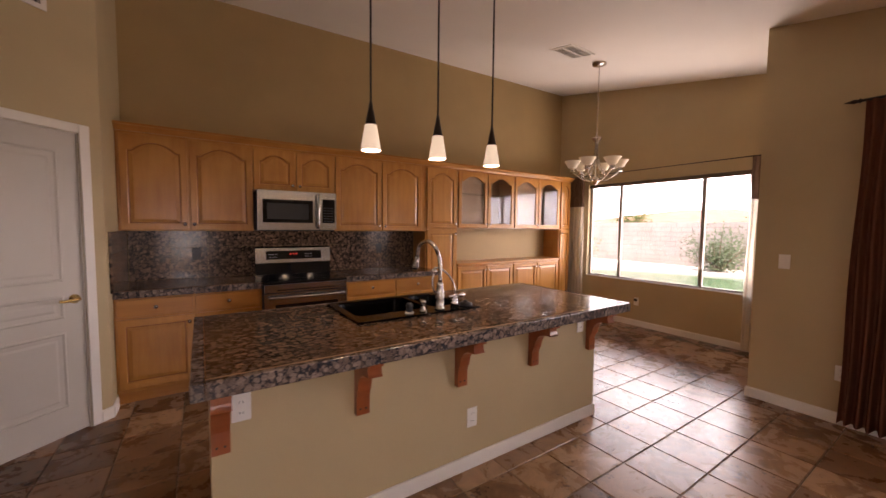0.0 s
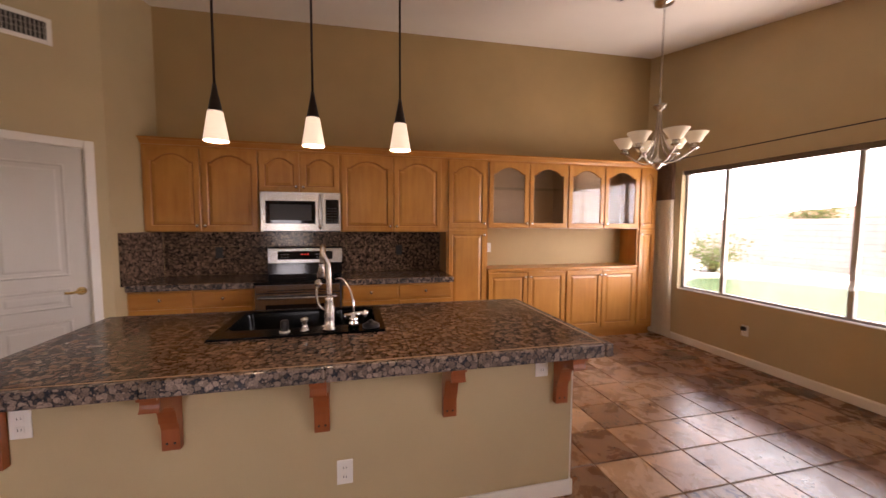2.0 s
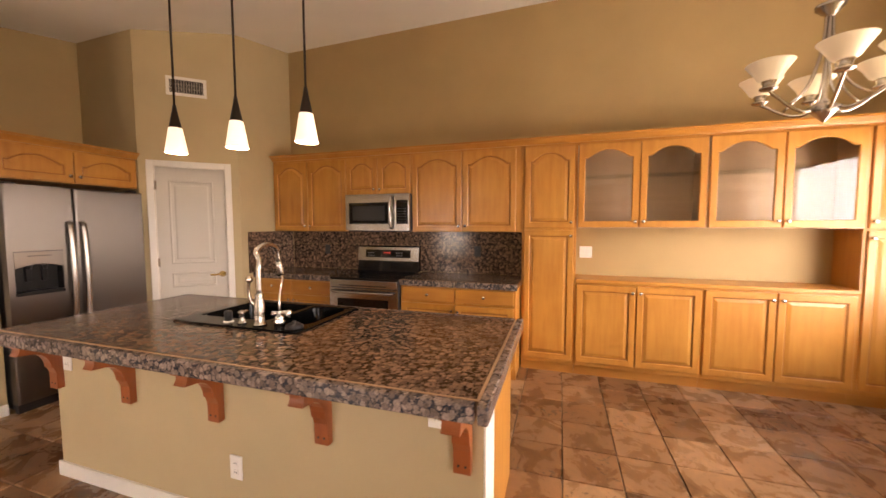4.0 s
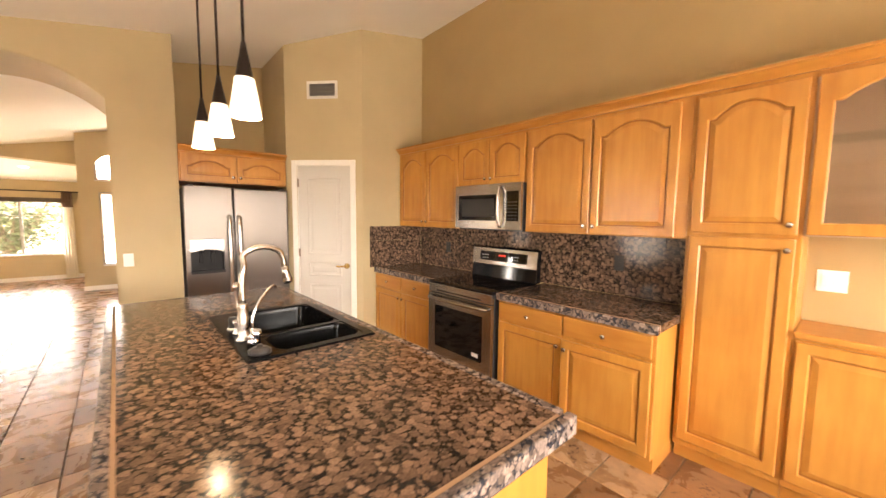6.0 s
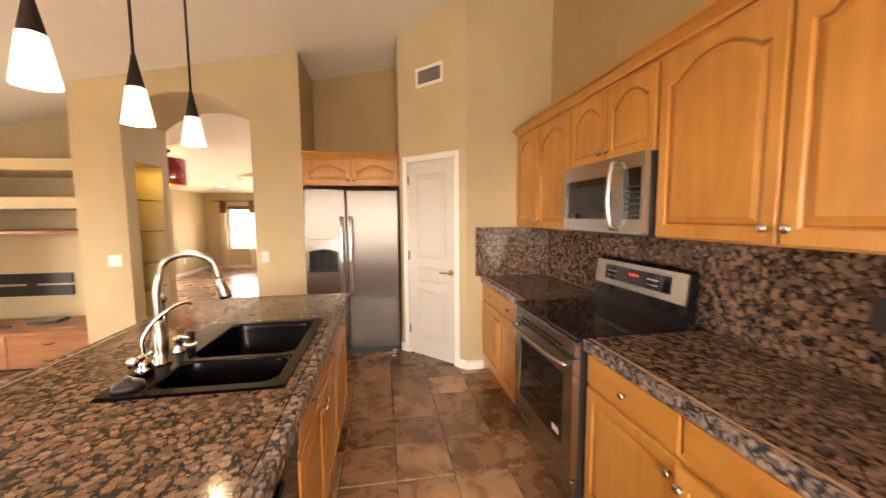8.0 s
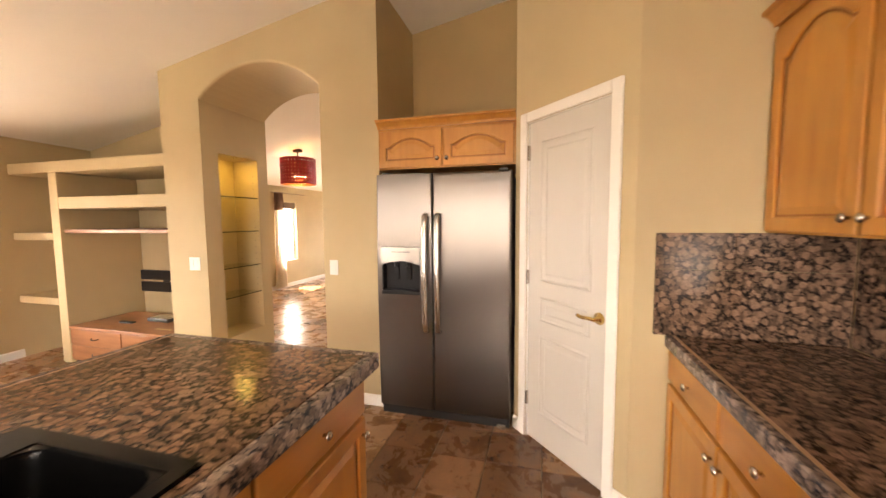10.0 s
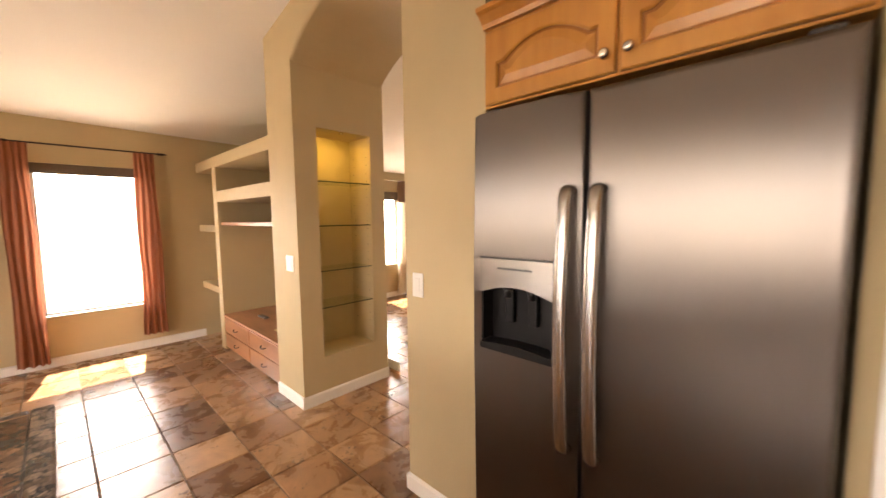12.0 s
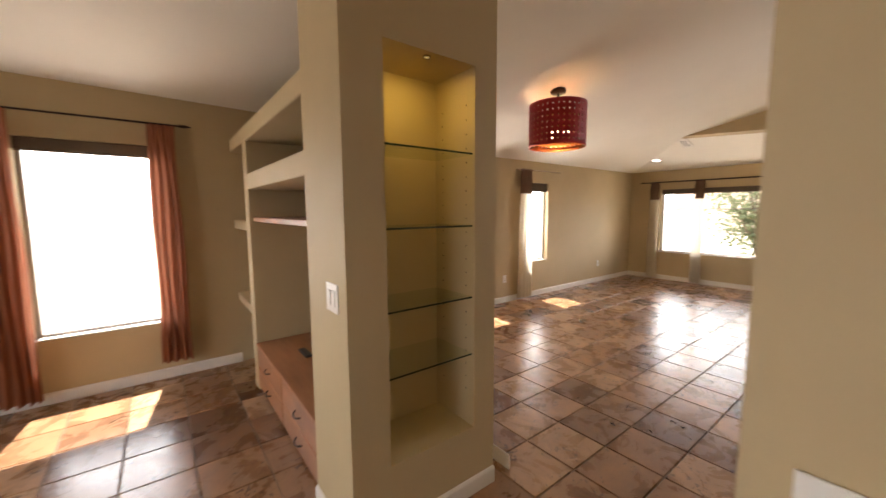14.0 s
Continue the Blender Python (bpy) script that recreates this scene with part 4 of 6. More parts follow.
# ---- pantry door in the angled wall ----
def pantry_door():
    d = new("door_1")
    d.matrix_world = PM
    structure(d, "closed white panelled pantry door with brass lever", "door")
    w = D1 - D0
    leaf = cells((D0 + 0.003, D0 + 0.11, D1 - 0.11, D1 - 0.003), (0.012, 0.047), (0.008, 0.20, 0.71, 0.80, 0.955, 1.045, 1.90, DH - 0.003), lambda x, y, z: True)
    lf = part("leaf", leaf, M_DOOR, d)
    for z0, z1 in ((0.20, 0.71), (0.80, 0.955), (1.045, 1.90)):
        x0, x1 = D0 + 0.11, D1 - 0.11
        bm = bmesh.new()
        rings = []
        for ins, y in ((0, 0.0112), (0.012, 0.004), (0.022, 0.0095), (0.045, 0.0112), (0.060, 0.0065)):
            rings.append([bm.verts.new(p) for p in ((x0 + ins, y, z0 + ins), (x1 - ins, y, z0 + ins), (x1 - ins, y, z1 - ins), (x0 + ins, y, z1 - ins))])
        for a, b in zip(rings, rings[1:]):
            for i in range(4):
                bm.faces.new((a[i], a[(i + 1) % 4], b[(i + 1) % 4], b[i]))
        bm.faces.new(rings[-1])
        bmesh.ops.recalc_face_normals(bm, faces=bm.faces)
        part("panel", bm, M_DOOR, lf)
    for x0, x1 in ((D0 - 0.062, D0 - 0.002), (D1 + 0.002, D1 + 0.062)):
        part("casing", box(x0, x1, -0.016, 0.0, 0.0, DH + 0.062, 0.006, 2), M_TRIM, d)
    part("casing", box(D0 - 0.0015, D1 + 0.0015, -0.016, 0.0, DH + 0.002, DH + 0.062, 0.006, 2), M_TRIM, d)
    part("jamb", cells((D0 - 0.002, D0 + 0.003, D1 - 0.003, D1 + 0.002), (0.0, 0.11), (0.0, DH - 0.003, DH + 0.002), lambda x, y, z: x < D0 + 0.003 or x > D1 - 0.003 or z > DH - 0.003), M_TRIM, d)
    for z in (0.22, 1.02, 1.80):
        part("hinge", box(D0 - 0.004, D0 + 0.014, -0.008, 0.013, z, z + 0.09, 0.003), M_NICKEL, lf, "worn metal hinge")
    kb = lathe([(0.032, 0), (0.032, 0.006), (0.013, 0.012), (0.011, 0.050), (0.004, 0.056)], seg=18)
    bmesh.ops.rotate(kb, verts=kb.verts, matrix=Matrix.Rotation(radians(90), 3, 'X'))
    hd = part("door_handle", moved(kb, D1 - 0.055, 0.012, 0.92), M_BRASS, lf, "polished brass lever handle")
    part("lever", tube(smooth_path([(D1 - 0.055, -0.035, 0.92), (D1 - 0.085, -0.040, 0.922), (D1 - 0.125, -0.038, 0.917), (D1 - 0.16, -0.034, 0.921)], 4), 0.01, 10, radii=None), M_BRASS, hd)


pantry_door()


# ---- island ----
IX0, IX1, IY0, IY1, IZ = -0.145, 2.45, 1.235, 2.315, 0.905
SX0, SX1, SY0, SY1 = 0.585, 1.42, 1.665, 2.24
isl = thing("island", "kitchen island with tan painted front and maple cabinets", "island")
part("pony_wall", box(-0.09, 2.39, 1.475, 1.60, 0.0, 0.852, 0.004), M_WALL, isl, "tan painted half wall")
part("baseboard", box(-0.105, 2.405, 1.461, 1.4745, 0.0, 0.085, 0.004, 2), M_TRIM, isl, "white baseboard")
part("baseboard", box(2.3905, 2.404, 1.4755, 1.655, 0.0, 0.085, 0.004, 2), M_TRIM, isl, "white baseboard")
part("end_trim", box(2.3905, 2.398, 1.4755, 1.655, 0.086, 0.850), M_TRIM, isl, "pale painted end strip")
part("end_panel", box(2.365, 2.388, 1.601, 2.26, 0.0, 0.852, 0.002), M_MAPLE, isl, "honey maple end panel")
part("end_panel", box(-0.09, -0.07, 1.601, 2.26, 0.0, 0.852, 0.002), M_MAPLE, isl, "honey maple end panel")
part("toe_kick", box(-0.069, 2.364, 2.16, 2.18, 0.0, 0.10), M_MAPLE_H, isl)
for a, b, n in ((-0.069, 0.50, 1), (0.50, 1.48, 2), (2.13, 2.364, 1)):
    c = thing("island_cabinet", "honey maple island cabinet with drawers above doors", "cabinet", (b, 2.27, 0), 180, "island cabinets")
    w = b - a
    part("face_frame", box(0, w, 0, 0.02, 0.10, 0.852, 0.001), M_MAPLE, c)
    part("side_panel", box(0, 0.016, 0.02, 0.70, 0.10, 0.70), M_MAPLE, c)
    for i in range(n):
        x0, x1 = 0.006 + i * w / n, w * (i + 1) / n - 0.006
        add_drawer(c, x0, x1, 0.695, 0.835)
        add_door(c, x0, x1, 0.12, 0.68, 0.0, "r" if i == 0 else "l", low=False)
dw = thing("dishwasher", "black built-in dishwasher in the island", "dishwasher", (2.127, 2.285, 0), 180)
part("door", box(0.0, 0.65, 0.0, 0.55, 0.10, 0.72, 0.006, 2), M_BLACK, dw)
part("control_panel", box(0.0, 0.65, -0.006, 0.50, 0.725, 0.848, 0.006, 2), M_BLACK, dw)
part("handle", box(0.20, 0.45, -0.018, -0.006, 0.74, 0.765, 0.005, 2), M_DARK, dw)
part("toe_panel", box(0.0, 0.65, 0.06, 0.08, 0.0, 0.10), M_DARK, dw)

top = thing("countertop", "polished brown granite island top with polished stone edges", "countertop")
EW = 0.045
JX = (IX0 + EW, 0.50, 1.50, IX1 - EW)
for a, b in zip(JX, JX[1:]):
    hole = (SX0 + 0.02, SX1 - 0.02, SY0 + 0.02, SY1 - 0.02)
    xs = sorted({a + 0.0012, b - 0.0012} | {v for v in hole[:2] if a < v < b})
    bm = cells(xs, (IY0 + EW, hole[2], hole[3], IY1 - EW), (0.853, IZ), lambda x, y, z: not (hole[0] < x < hole[1] and hole[2] < y < hole[3]))
    part("slab", bm, M_GRANITE, top)
edge_run(top, "front_edge", IX0 + EW, IX1 - EW, IY0, IY0 + EW - 0.010, 0.842, IZ - 0.0005, "x")
edge_run(top, "back_edge", IX0 + EW, IX1 - EW, IY1 - EW + 0.001, IY1, 0.842, IZ - 0.0005, "x")
edge_run(top, "end_edge", IX0, IX0 + EW - 0.001, IY0, IY1, 0.842, IZ - 0.0005, "y")
edge_run(top, "end_edge", IX1 - EW + 0.010, IX1, IY0, IY1, 0.842, IZ - 0.0005, "y")
part("joint", cells((IX0 + EW, IX1 - EW, IX1 - EW + 0.011), (IY0 + EW - 0.011, IY0 + EW, IY1 - EW), (0.853, IZ - 0.001),
                    lambda x, y, z: x > IX1 - EW or y < IY0 + EW), M_GROUTB, top, "brown grout line")


def corbel(x):
    c = thing("corbel", "dark cherry wood scrolled corbel under the island overhang", "bracket", (x, 1.475, 0), group="island corbels")
    pts = [(0.0, 0.852), (0.0, 0.53), (-0.032, 0.53), (-0.032, 0.62), (-0.045, 0.66)]
    for i in range(7):
        a = math.pi * (0.5 * i / 6)
        pts.append((-0.135 + 0.085 * math.cos(a), 0.655 + 0.105 * math.sin(a)))
    for i in range(6):
        a = math.pi * (1.5 + 0.5 * i / 5)
        pts.append((-0.150 - 0.035 * (1 - math.cos(a)) - 0.005 * i, 0.80 - 0.035 * math.sin(a) * -1 + 0.004 * i))
    pts += [(-0.195, 0.815), (-0.195, 0.852)]
    b = part("bracket", prism(pts, "x", -0.033, 0.033), M_CHERRY, c)
    for dx in (-0.014, 0.014):
        s = lathe([(0.005, 0), (0.005, 0.002)], seg=8)
        bmesh.ops.rotate(s, verts=s.verts, matrix=Matrix.Rotation(radians(90), 3, 'X'))
        part("screw_plug", moved(s, dx, -0.0315, 0.56), M_DARK, b, "dark screw plug")


for x in (-0.055, 0.53, 1.12, 1.71, 2.315):
    corbel(x)


# ---- sink, faucets ----
def sink():
    s = thing("sink", "black composite double-bowl drop-in sink", "sink", (SX0, SY0, IZ))
    w, d = SX1 - SX0, SY1 - SY0
    by0, by1 = 0.135, d - 0.045
    bowls = ((0.05, 0.515), (0.555, w - 0.045))
    bm = bmesh.new()
    xs = [0, bowls[0][0], bowls[0][1], bowls[1][0], bowls[1][1], w]
    rim = cells(xs, (0, by0, by1, d), (0.0005, 0.012), lambda x, y, z: not (by0 < y < by1 and any(a < x < b for a, b in bowls)))
    bmesh.ops.bevel(rim, geom=[e for e in rim.edges if all(v.co.z > 0.011 for v in e.verts) and len(e.link_faces) == 2 and abs(e.link_faces[0].normal.dot(e.link_faces[1].normal)) < 0.1], offset=0.006, segments=3, affect='EDGES')
    bm.free()
    part("rim", rim, M_SINK, s)
    for (a, b), dep in zip(bowls, (0.21, 0.17)):
        bm = bmesh.new()
        rings = []
        n, cr = 5, 0.06
        for ins, z in ((0.0, 0.002), (0.004, -0.02), (0.014, -dep + 0.03), (0.035, -dep + 0.005), (0.07, -dep)):
            pts = []
            for cx, cy, a0 in ((b - ins - cr, by1 - ins - cr, 0), (a + ins + cr, by1 - ins - cr, 90), (a + ins + cr, by0 + ins + cr, 180), (b - ins - cr, by0 + ins + cr, 270)):
                for i in range(n):
                    an = radians(a0 + 90 * i / (n - 1))
                    pts.append(bm.verts.new((cx + cr * math.cos(an), cy + cr * math.sin(an), z)))
            rings.append(pts)
        for p, q in zip(rings, rings[1:]):
            for i in range(len(p)):
                f = bm.faces.new((p[i], p[(i + 1) % len(p)], q[(i + 1) % len(q)], q[i]))
                f.smooth = True
        bm.faces.new(rings[-1])
        # corner fillers between the square opening and the rounded bowl
        for f in bm.faces:
            f.normal_flip()
        bw = part("bowl", bm, M_SINK, s)
        for cx, cy, sx, sy in ((b, by1, 1, 1), (a, by1, -1, 1), (a, by0, -1, -1), (b, by0, 1, -1)):
            arc = [(cx - sx * cr + sx * cr * math.cos(radians(90 * i / 6)), cy - sy * cr + sy * cr * math.sin(radians(90 * i / 6))) for i in range(7)]
            part("corner", prism([(cx, cy)] + arc, "z", -0.03, 0.009), M_SINK, bw)
        part("drain", lathe([(0.045, 0), (0.045, 0.004), (0.03, 0.002)], ((a + b) / 2, (by0 + by1) / 2, -dep), 20), M_CHROME, bw, "metal drain")


sink()
FZ = IZ + 0.0125


def faucet():
    f = thing("faucet", "brushed nickel pull-down gooseneck faucet on the sink", "faucet", (1.14, 1.72, FZ))
    part("base", lathe([(0.034, 0), (0.034, 0.008), (0.024, 0.02), (0.028, 0.06), (0.026, 0.11), (0.020, 0.15), (0.022, 0.16), (0.017, 0.17)], seg=20), M_NICKEL, f)
    arc = [(0, 0, 0.165), (0, 0, 0.28), (-0.005, 0.012, 0.34)] + [(-0.02 - 0.03 * i / 6, 0.10 - 0.10 * math.cos(math.pi * i / 6), 0.345 + 0.075 * math.sin(math.pi * i / 6)) for i in range(1, 6)] + [(-0.05, 0.203, 0.315)]
    part("spout", tube(smooth_path(arc, 5), 0.0135, 14), M_NICKEL, f)
    part("spray_head", tube([(-0.05, 0.203, 0.318), (-0.052, 0.209, 0.29), (-0.055, 0.218, 0.25), (-0.056, 0.222, 0.235)], 0.02, 14, radii=[0.016, 0.017, 0.024, 0.022]), M_NICKEL, f, "pull-down spray head")
    part("lever", tube(smooth_path([(-0.02, 0, 0.10), (-0.05, -0.005, 0.13), (-0.06, -0.01, 0.19), (-0.05, -0.012, 0.235)], 5), 0.008, 10, radii=None), M_NICKEL, f, "side lever")
    part("lever_cap", lathe([(0.004, -0.02), (0.016, -0.012), (0.019, 0.0), (0.013, 0.015), (0.003, 0.02)], (-0.05, -0.012, 0.243), 12), M_NICKEL, f)


faucet()
d = thing("soap_dispenser", "brushed nickel soap dispenser on the sink deck", "dispenser", (1.02, 1.72, FZ))
part("base", lathe([(0.024, 0), (0.024, 0.006), (0.015, 0.02), (0.013, 0.04), (0.020, 0.055), (0.020, 0.065), (0.008, 0.07)], seg=16), M_NICKEL, d)
part("nozzle", tube([(0, 0, 0.06), (0, 0.03, 0.062), (0, 0.045, 0.055)], 0.006), M_NICKEL, d)
d = thing("air_gap", "black air gap cap on a white ring", "air gap", (0.925, 1.72, FZ))
part("ring", lathe([(0.026, 0), (0.026, 0.006), (0.02, 0.008)], seg=16), M_PLATE, d)
part("cap", lathe([(0.019, 0.008), (0.020, 0.05), (0.016, 0.06)], seg=16), M_DARK, d)
d = thing("water_filter_tap", "chrome counter water filter tap with curved spout", "tap", (1.26, 1.73, FZ))
part("base", lathe([(0.028, 0), (0.028, 0.03), (0.022, 0.045), (0.024, 0.05), (0.014, 0.06), (0.012, 0.08)], seg=16), M_CHROME, d)
part("valve", tube([(-0.045, 0, 0.065), (0.05, 0.0, 0.075)], 0.011), M_CHROME, d)
part("handle", tube([(0.05, 0, 0.075), (0.07, 0.0, 0.068)], 0.018, radii=[0.02, 0.017]), M_CHROME, d)
part("spout", tube(smooth_path([(0, 0, 0.075), (0.0, 0.0, 0.13), (-0.015, 0.03, 0.19), (-0.045, 0.08, 0.235), (-0.075, 0.11, 0.245), (-0.09, 0.125, 0.235)], 5), 0.0065), M_CHROME, d)
tagged(put("sink_stopper", lathe([(0.045, 0), (0.045, 0.012), (0.03, 0.022), (0.012, 0.024), (0.012, 0.034), (0.004, 0.036)], (1.35, 1.73, FZ), 20), M_DARK), "black rubber sink stopper on the sink deck", "stopper")


# ---- pendant lamps ----
def pendant(x, y):
    zc = vault(y, x)
    p = thing("pendant_lamp", "black pendant lamp with lit frosted cone shade", "pendant lamp", (x, y, 0), group="pendants above the island")
    part("canopy", lathe([(0.06, zc - 0.028), (0.06, zc - 0.012), (0.05, zc + 0.01)], seg=20), M_BRONZE, p)
    part("stem", tube([(0, 0, 2.08), (0, 0, zc - 0.02)], 0.0055, 8), M_BRONZE, p)
    part("socket_cone", lathe([(0.031, 1.962), (0.030, 1.967), (0.013, 2.05), (0.008, 2.085)], seg=20), M_BRONZE, p, "black tapered socket cap")
    part("shade", lathe([(0.052, 1.832), (0.053, 1.835), (0.032, 1.963), (0.028, 1.966)], seg=24, cap=False), M_PENDGL, p, "glowing frosted glass shade")
    part("bulb", lathe([(0.005, 1.88), (0.025, 1.90), (0.028, 1.925), (0.012, 1.955)], seg=12), glow("bulb_warm", (1.0, 0.82, 0.55), 3), p, "glowing bulb")
    d = bpy.data.lights.new("pendant_bulb", 'POINT')
    d.energy, d.color, d.shadow_soft_size = 0.4, (1.0, 0.8, 0.55), 0.03
    new("pendant_bulb", d).location = (x, y, 1.835)


for x in (0.664, 1.083, 1.500):
    pendant(x, 1.672)


# ---- chandelier ----
def chandelier(x, y):
    zc = vault(y, x)
    zb = 1.945
    c = thing("chandelier", "brushed nickel chandelier with six cream glass shades", "chandelier", (x, y, 0))
    part("canopy", lathe([(0.03, zc - 0.045), (0.075, zc - 0.03), (0.08, zc - 0.005), (0.08, zc + 0.012)], seg=24), M_NICKEL, c)
    # chain of links
    bm = bmesh.new()
    z = zb + 0.62
    k = 0
    while z < zc - 0.05:
        pts = []
        for i in range(9):
            a = 2 * math.pi * i / 8
            u, v = 0.009 * math.cos(a), 0.019 * math.sin(a)
            pts.append((u, 0, z + v) if k % 2 == 0 else (0, u, z + v))
        tube(pts, 0.0022, 5, bm)
        z += 0.031
        k += 1
    part("chain", bm, M_NICKEL, c)
    part("column", lathe([(0.004, 0.0), (0.012, 0.01), (0.04, 0.04), (0.065, 0.075), (0.022, 0.095), (0.012, 0.12), (0.009, 0.30), (0.012, 0.40), (0.010, 0.46), (0.012, 0.50), (0.055, 0.545), (0.058, 0.56), (0.012, 0.57), (0.006, 0.62)], (0, 0, zb), 20), M_NICKEL, c)
    for i in range(6):
        a = 2 * math.pi * i / 6 + 0.25
        ux, uy = math.cos(a), math.sin(a)
        pts = [(ux * r, uy * r, zb + h) for r, h in ((0.025, 0.09), (0.08, 0.055), (0.15, 0.075), (0.22, 0.125), (0.265, 0.16))]
        arm = part("arm", tube(smooth_path(pts, 5), 0.0075, 8), M_NICKEL, c)
        stay = [(ux * r, uy * r, zb + h) for r, h in ((0.014, 0.555), (0.016, 0.44), (0.035, 0.30), (0.085, 0.17), (0.16, 0.095))]
        part("stay", tube(smooth_path(stay, 5), 0.0055, 6), M_NICKEL, c, "thin curved stay")
        sx, sy, sz = ux * 0.265, uy * 0.265, zb + 0.155
        part("cup", lathe([(0.008, 0), (0.036, 0.008), (0.038, 0.018), (0.022, 0.024), (0.030, 0.046), (0.030, 0.058), (0.012, 0.062)], (sx, sy, sz), 14), M_NICKEL, arm)
        part("shade", lathe([(0.034, 0.05), (0.050, 0.062), (0.068, 0.095), (0.094, 0.132), (0.097, 0.136), (0.092, 0.136), (0.064, 0.098), (0.032, 0.062)], (sx, sy, sz), 20, cap=False), M_CHANDGL, arm, "cream frosted glass bell shade")


chandelier(3.87, 2.53)


def vent(name, label, m, w, h, n, slant=0.6):
    """A louvred grille in the local xz plane, facing -y."""
    v = thing(name, label, "vent")
    v.matrix_world = m
    fw = 0.028
    part("frame", cells((-w / 2, -w / 2 + fw, w / 2 - fw, w / 2), (-0.009, 0.0), (-h / 2, -h / 2 + fw, h / 2 - fw, h / 2), lambda x, y, z: abs(x) > w / 2 - fw or abs(z) > h / 2 - fw), M_TRIM, v)
    part("backing", box(-w / 2 + fw, w / 2 - fw, -0.0015, -0.0005, -h / 2 + fw, h / 2 - fw), M_DARK, v, "dark duct behind")
    return v, w / 2 - fw, h / 2 - fw


# pantry wall register: bars upright
v, hw, hh = vent("wall_vent", "white louvred air register high on the pantry wall", PM @ pose(0.43, 0, 2.84), 0.345, 0.185, 14)
for i in range(13):
    x = -hw + (i + 0.5) * 2 * hw / 13
    part("louvre", box(x - 0.0035, x + 0.0035, -0.008, -0.002, -hh, hh), M_ALU, v)
for z in (-0.02, 0.02):
    part("louvre", box(-hw, hw, -0.0085, -0.0055, z - 0.002, z + 0.002), M_ALU, v)
# ceiling register over the nook
SL = math.degrees(math.atan(0.193))
v, hw, hh = vent("ceiling_vent", "white four-way ceiling air register", pose(3.36, 2.52, vault(2.52, 3.36) - 0.001, SL, 0, 0) @ pose(0, 0, 0, -90, 0, 0) @ pose(0, 0, 0, 180, 0, 0) @ pose(0, 0, 0, 0, 0, 0), 0.40, 0.30, 8)
for qx in (-1, 1):
    for i in range(5):
        x = qx * (0.02 + i * 0.03)
        part("louvre", box(x - 0.005, x + 0.005, -0.010, -0.004, -hh, hh), M_TRIM, v)
part("louvre", box(-hw, hw, -0.012, -0.008, -0.012, 0.012), M_TRIM, v)


# ---- windows ----
def window(name, label, m, w, h, mullions=(), wt=0.14, rails=(), sill=True, mat=None):
    """A window in an opening w x h; local x across, z up from the opening's foot, y = 0 at the room's wall face, +y outwards."""
    o = structure(new(name), label, "window")
    o.matrix_world = m
    f = 0.035
    y0, y1 = wt * 0.45, wt * 0.45 + 0.045
    part("window_frame", cells((0, f, w - f, w), (y0, y1), (0, f, h - f, h), lambda x, y, z: x < f or x > w - f or z < f or z > h - f), mat or M_ALU, o)
    xs = [f] + list(mullions) + [w - f]
    for x in mullions:
        part("mullion", box(x - 0.022, x + 0.022, y0 + 0.002, y1 - 0.002, f, h - f), mat or M_ALU, o)
    for z in rails:
        part("rail", box(f, w - f, y0 + 0.008, y1 - 0.008, z - 0.008, z + 0.008), mat or M_ALU, o)
    for a, b in zip(xs, xs[1:]):
        p = part("pane", box(a, b, y0 + 0.020, y0 + 0.025, f, h - f), M_PANE, o, "clear glass pane")
        p.visible_shadow = False
    if sill:
        part("window_sill", box(0.001, w - 0.001, 0.002, y0 - 0.001, 0.0005, 0.012, 0.003), M_TRIM, o)
    return o


window("window_1", "wide three-pane aluminium window over the backyard", pose(XE, 3.58, 0.655, 0, 0, -90), 2.20, 1.475, (0.52, 1.64))
window("window_2", "tall narrow aluminium window, washed out by daylight", pose(FW[1], YS, FW[2], 0, 0, 180), FW[1] - FW[0], FW[3] - FW[2], wt=0.16)
window("window_3", "narrow living room window", pose(LW1[1], YS, LW1[2], 0, 0, 180), LW1[1] - LW1[0], LW1[3] - LW1[2], wt=0.16)
window("window_4", "narrow living room window", pose(LW2[1], YS, LW2[2], 0, 0, 180), LW2[1] - LW2[0], LW2[3] - LW2[2], wt=0.16, rails=())
window("window_5", "wide dining room window towards the front garden", pose(XW, -1.82, 0.55, 0, 0, 90), 2.24, 1.25, (0.66, 1.60), rails=(0.86,))
window("window_6", "tall entry sidelight window", pose(XS, 1.08, 0.46, 0, 0, 90), 0.36, 1.42, rails=(0.92,))
window("window_7", "arched transom window above the front door", pose(XS, 1.04, 2.09, 0, 0, 90), 1.44, 0.57, rails=(0.27,))


def transom_fill():
    """Wall pieces that round the transom's head."""
    bm = bmesh.new()
    y0, y1, zt, zs = 1.04, 2.48, 2.66, 2.42
    n, mid, half = 12, (1.04 + 2.48) / 2, (2.48 - 1.04) / 2
    for i in range(n):
        a, b = y0 + (y1 - y0) * i / n, y0 + (y1 - y0) * (i + 1) / n
        za, zb = (zs + (zt - zs) * math.sqrt(max(0, 1 - ((q - mid) / half) ** 2)) for q in (a, b))
        if max(zt - za, zt - zb) > 0.002:
            prism([(a, za), (b, zb), (b, zt + 0.0005), (a, zt + 0.0005)], "x", XS - 0.14, XS + 0.001, bm)
    return bm


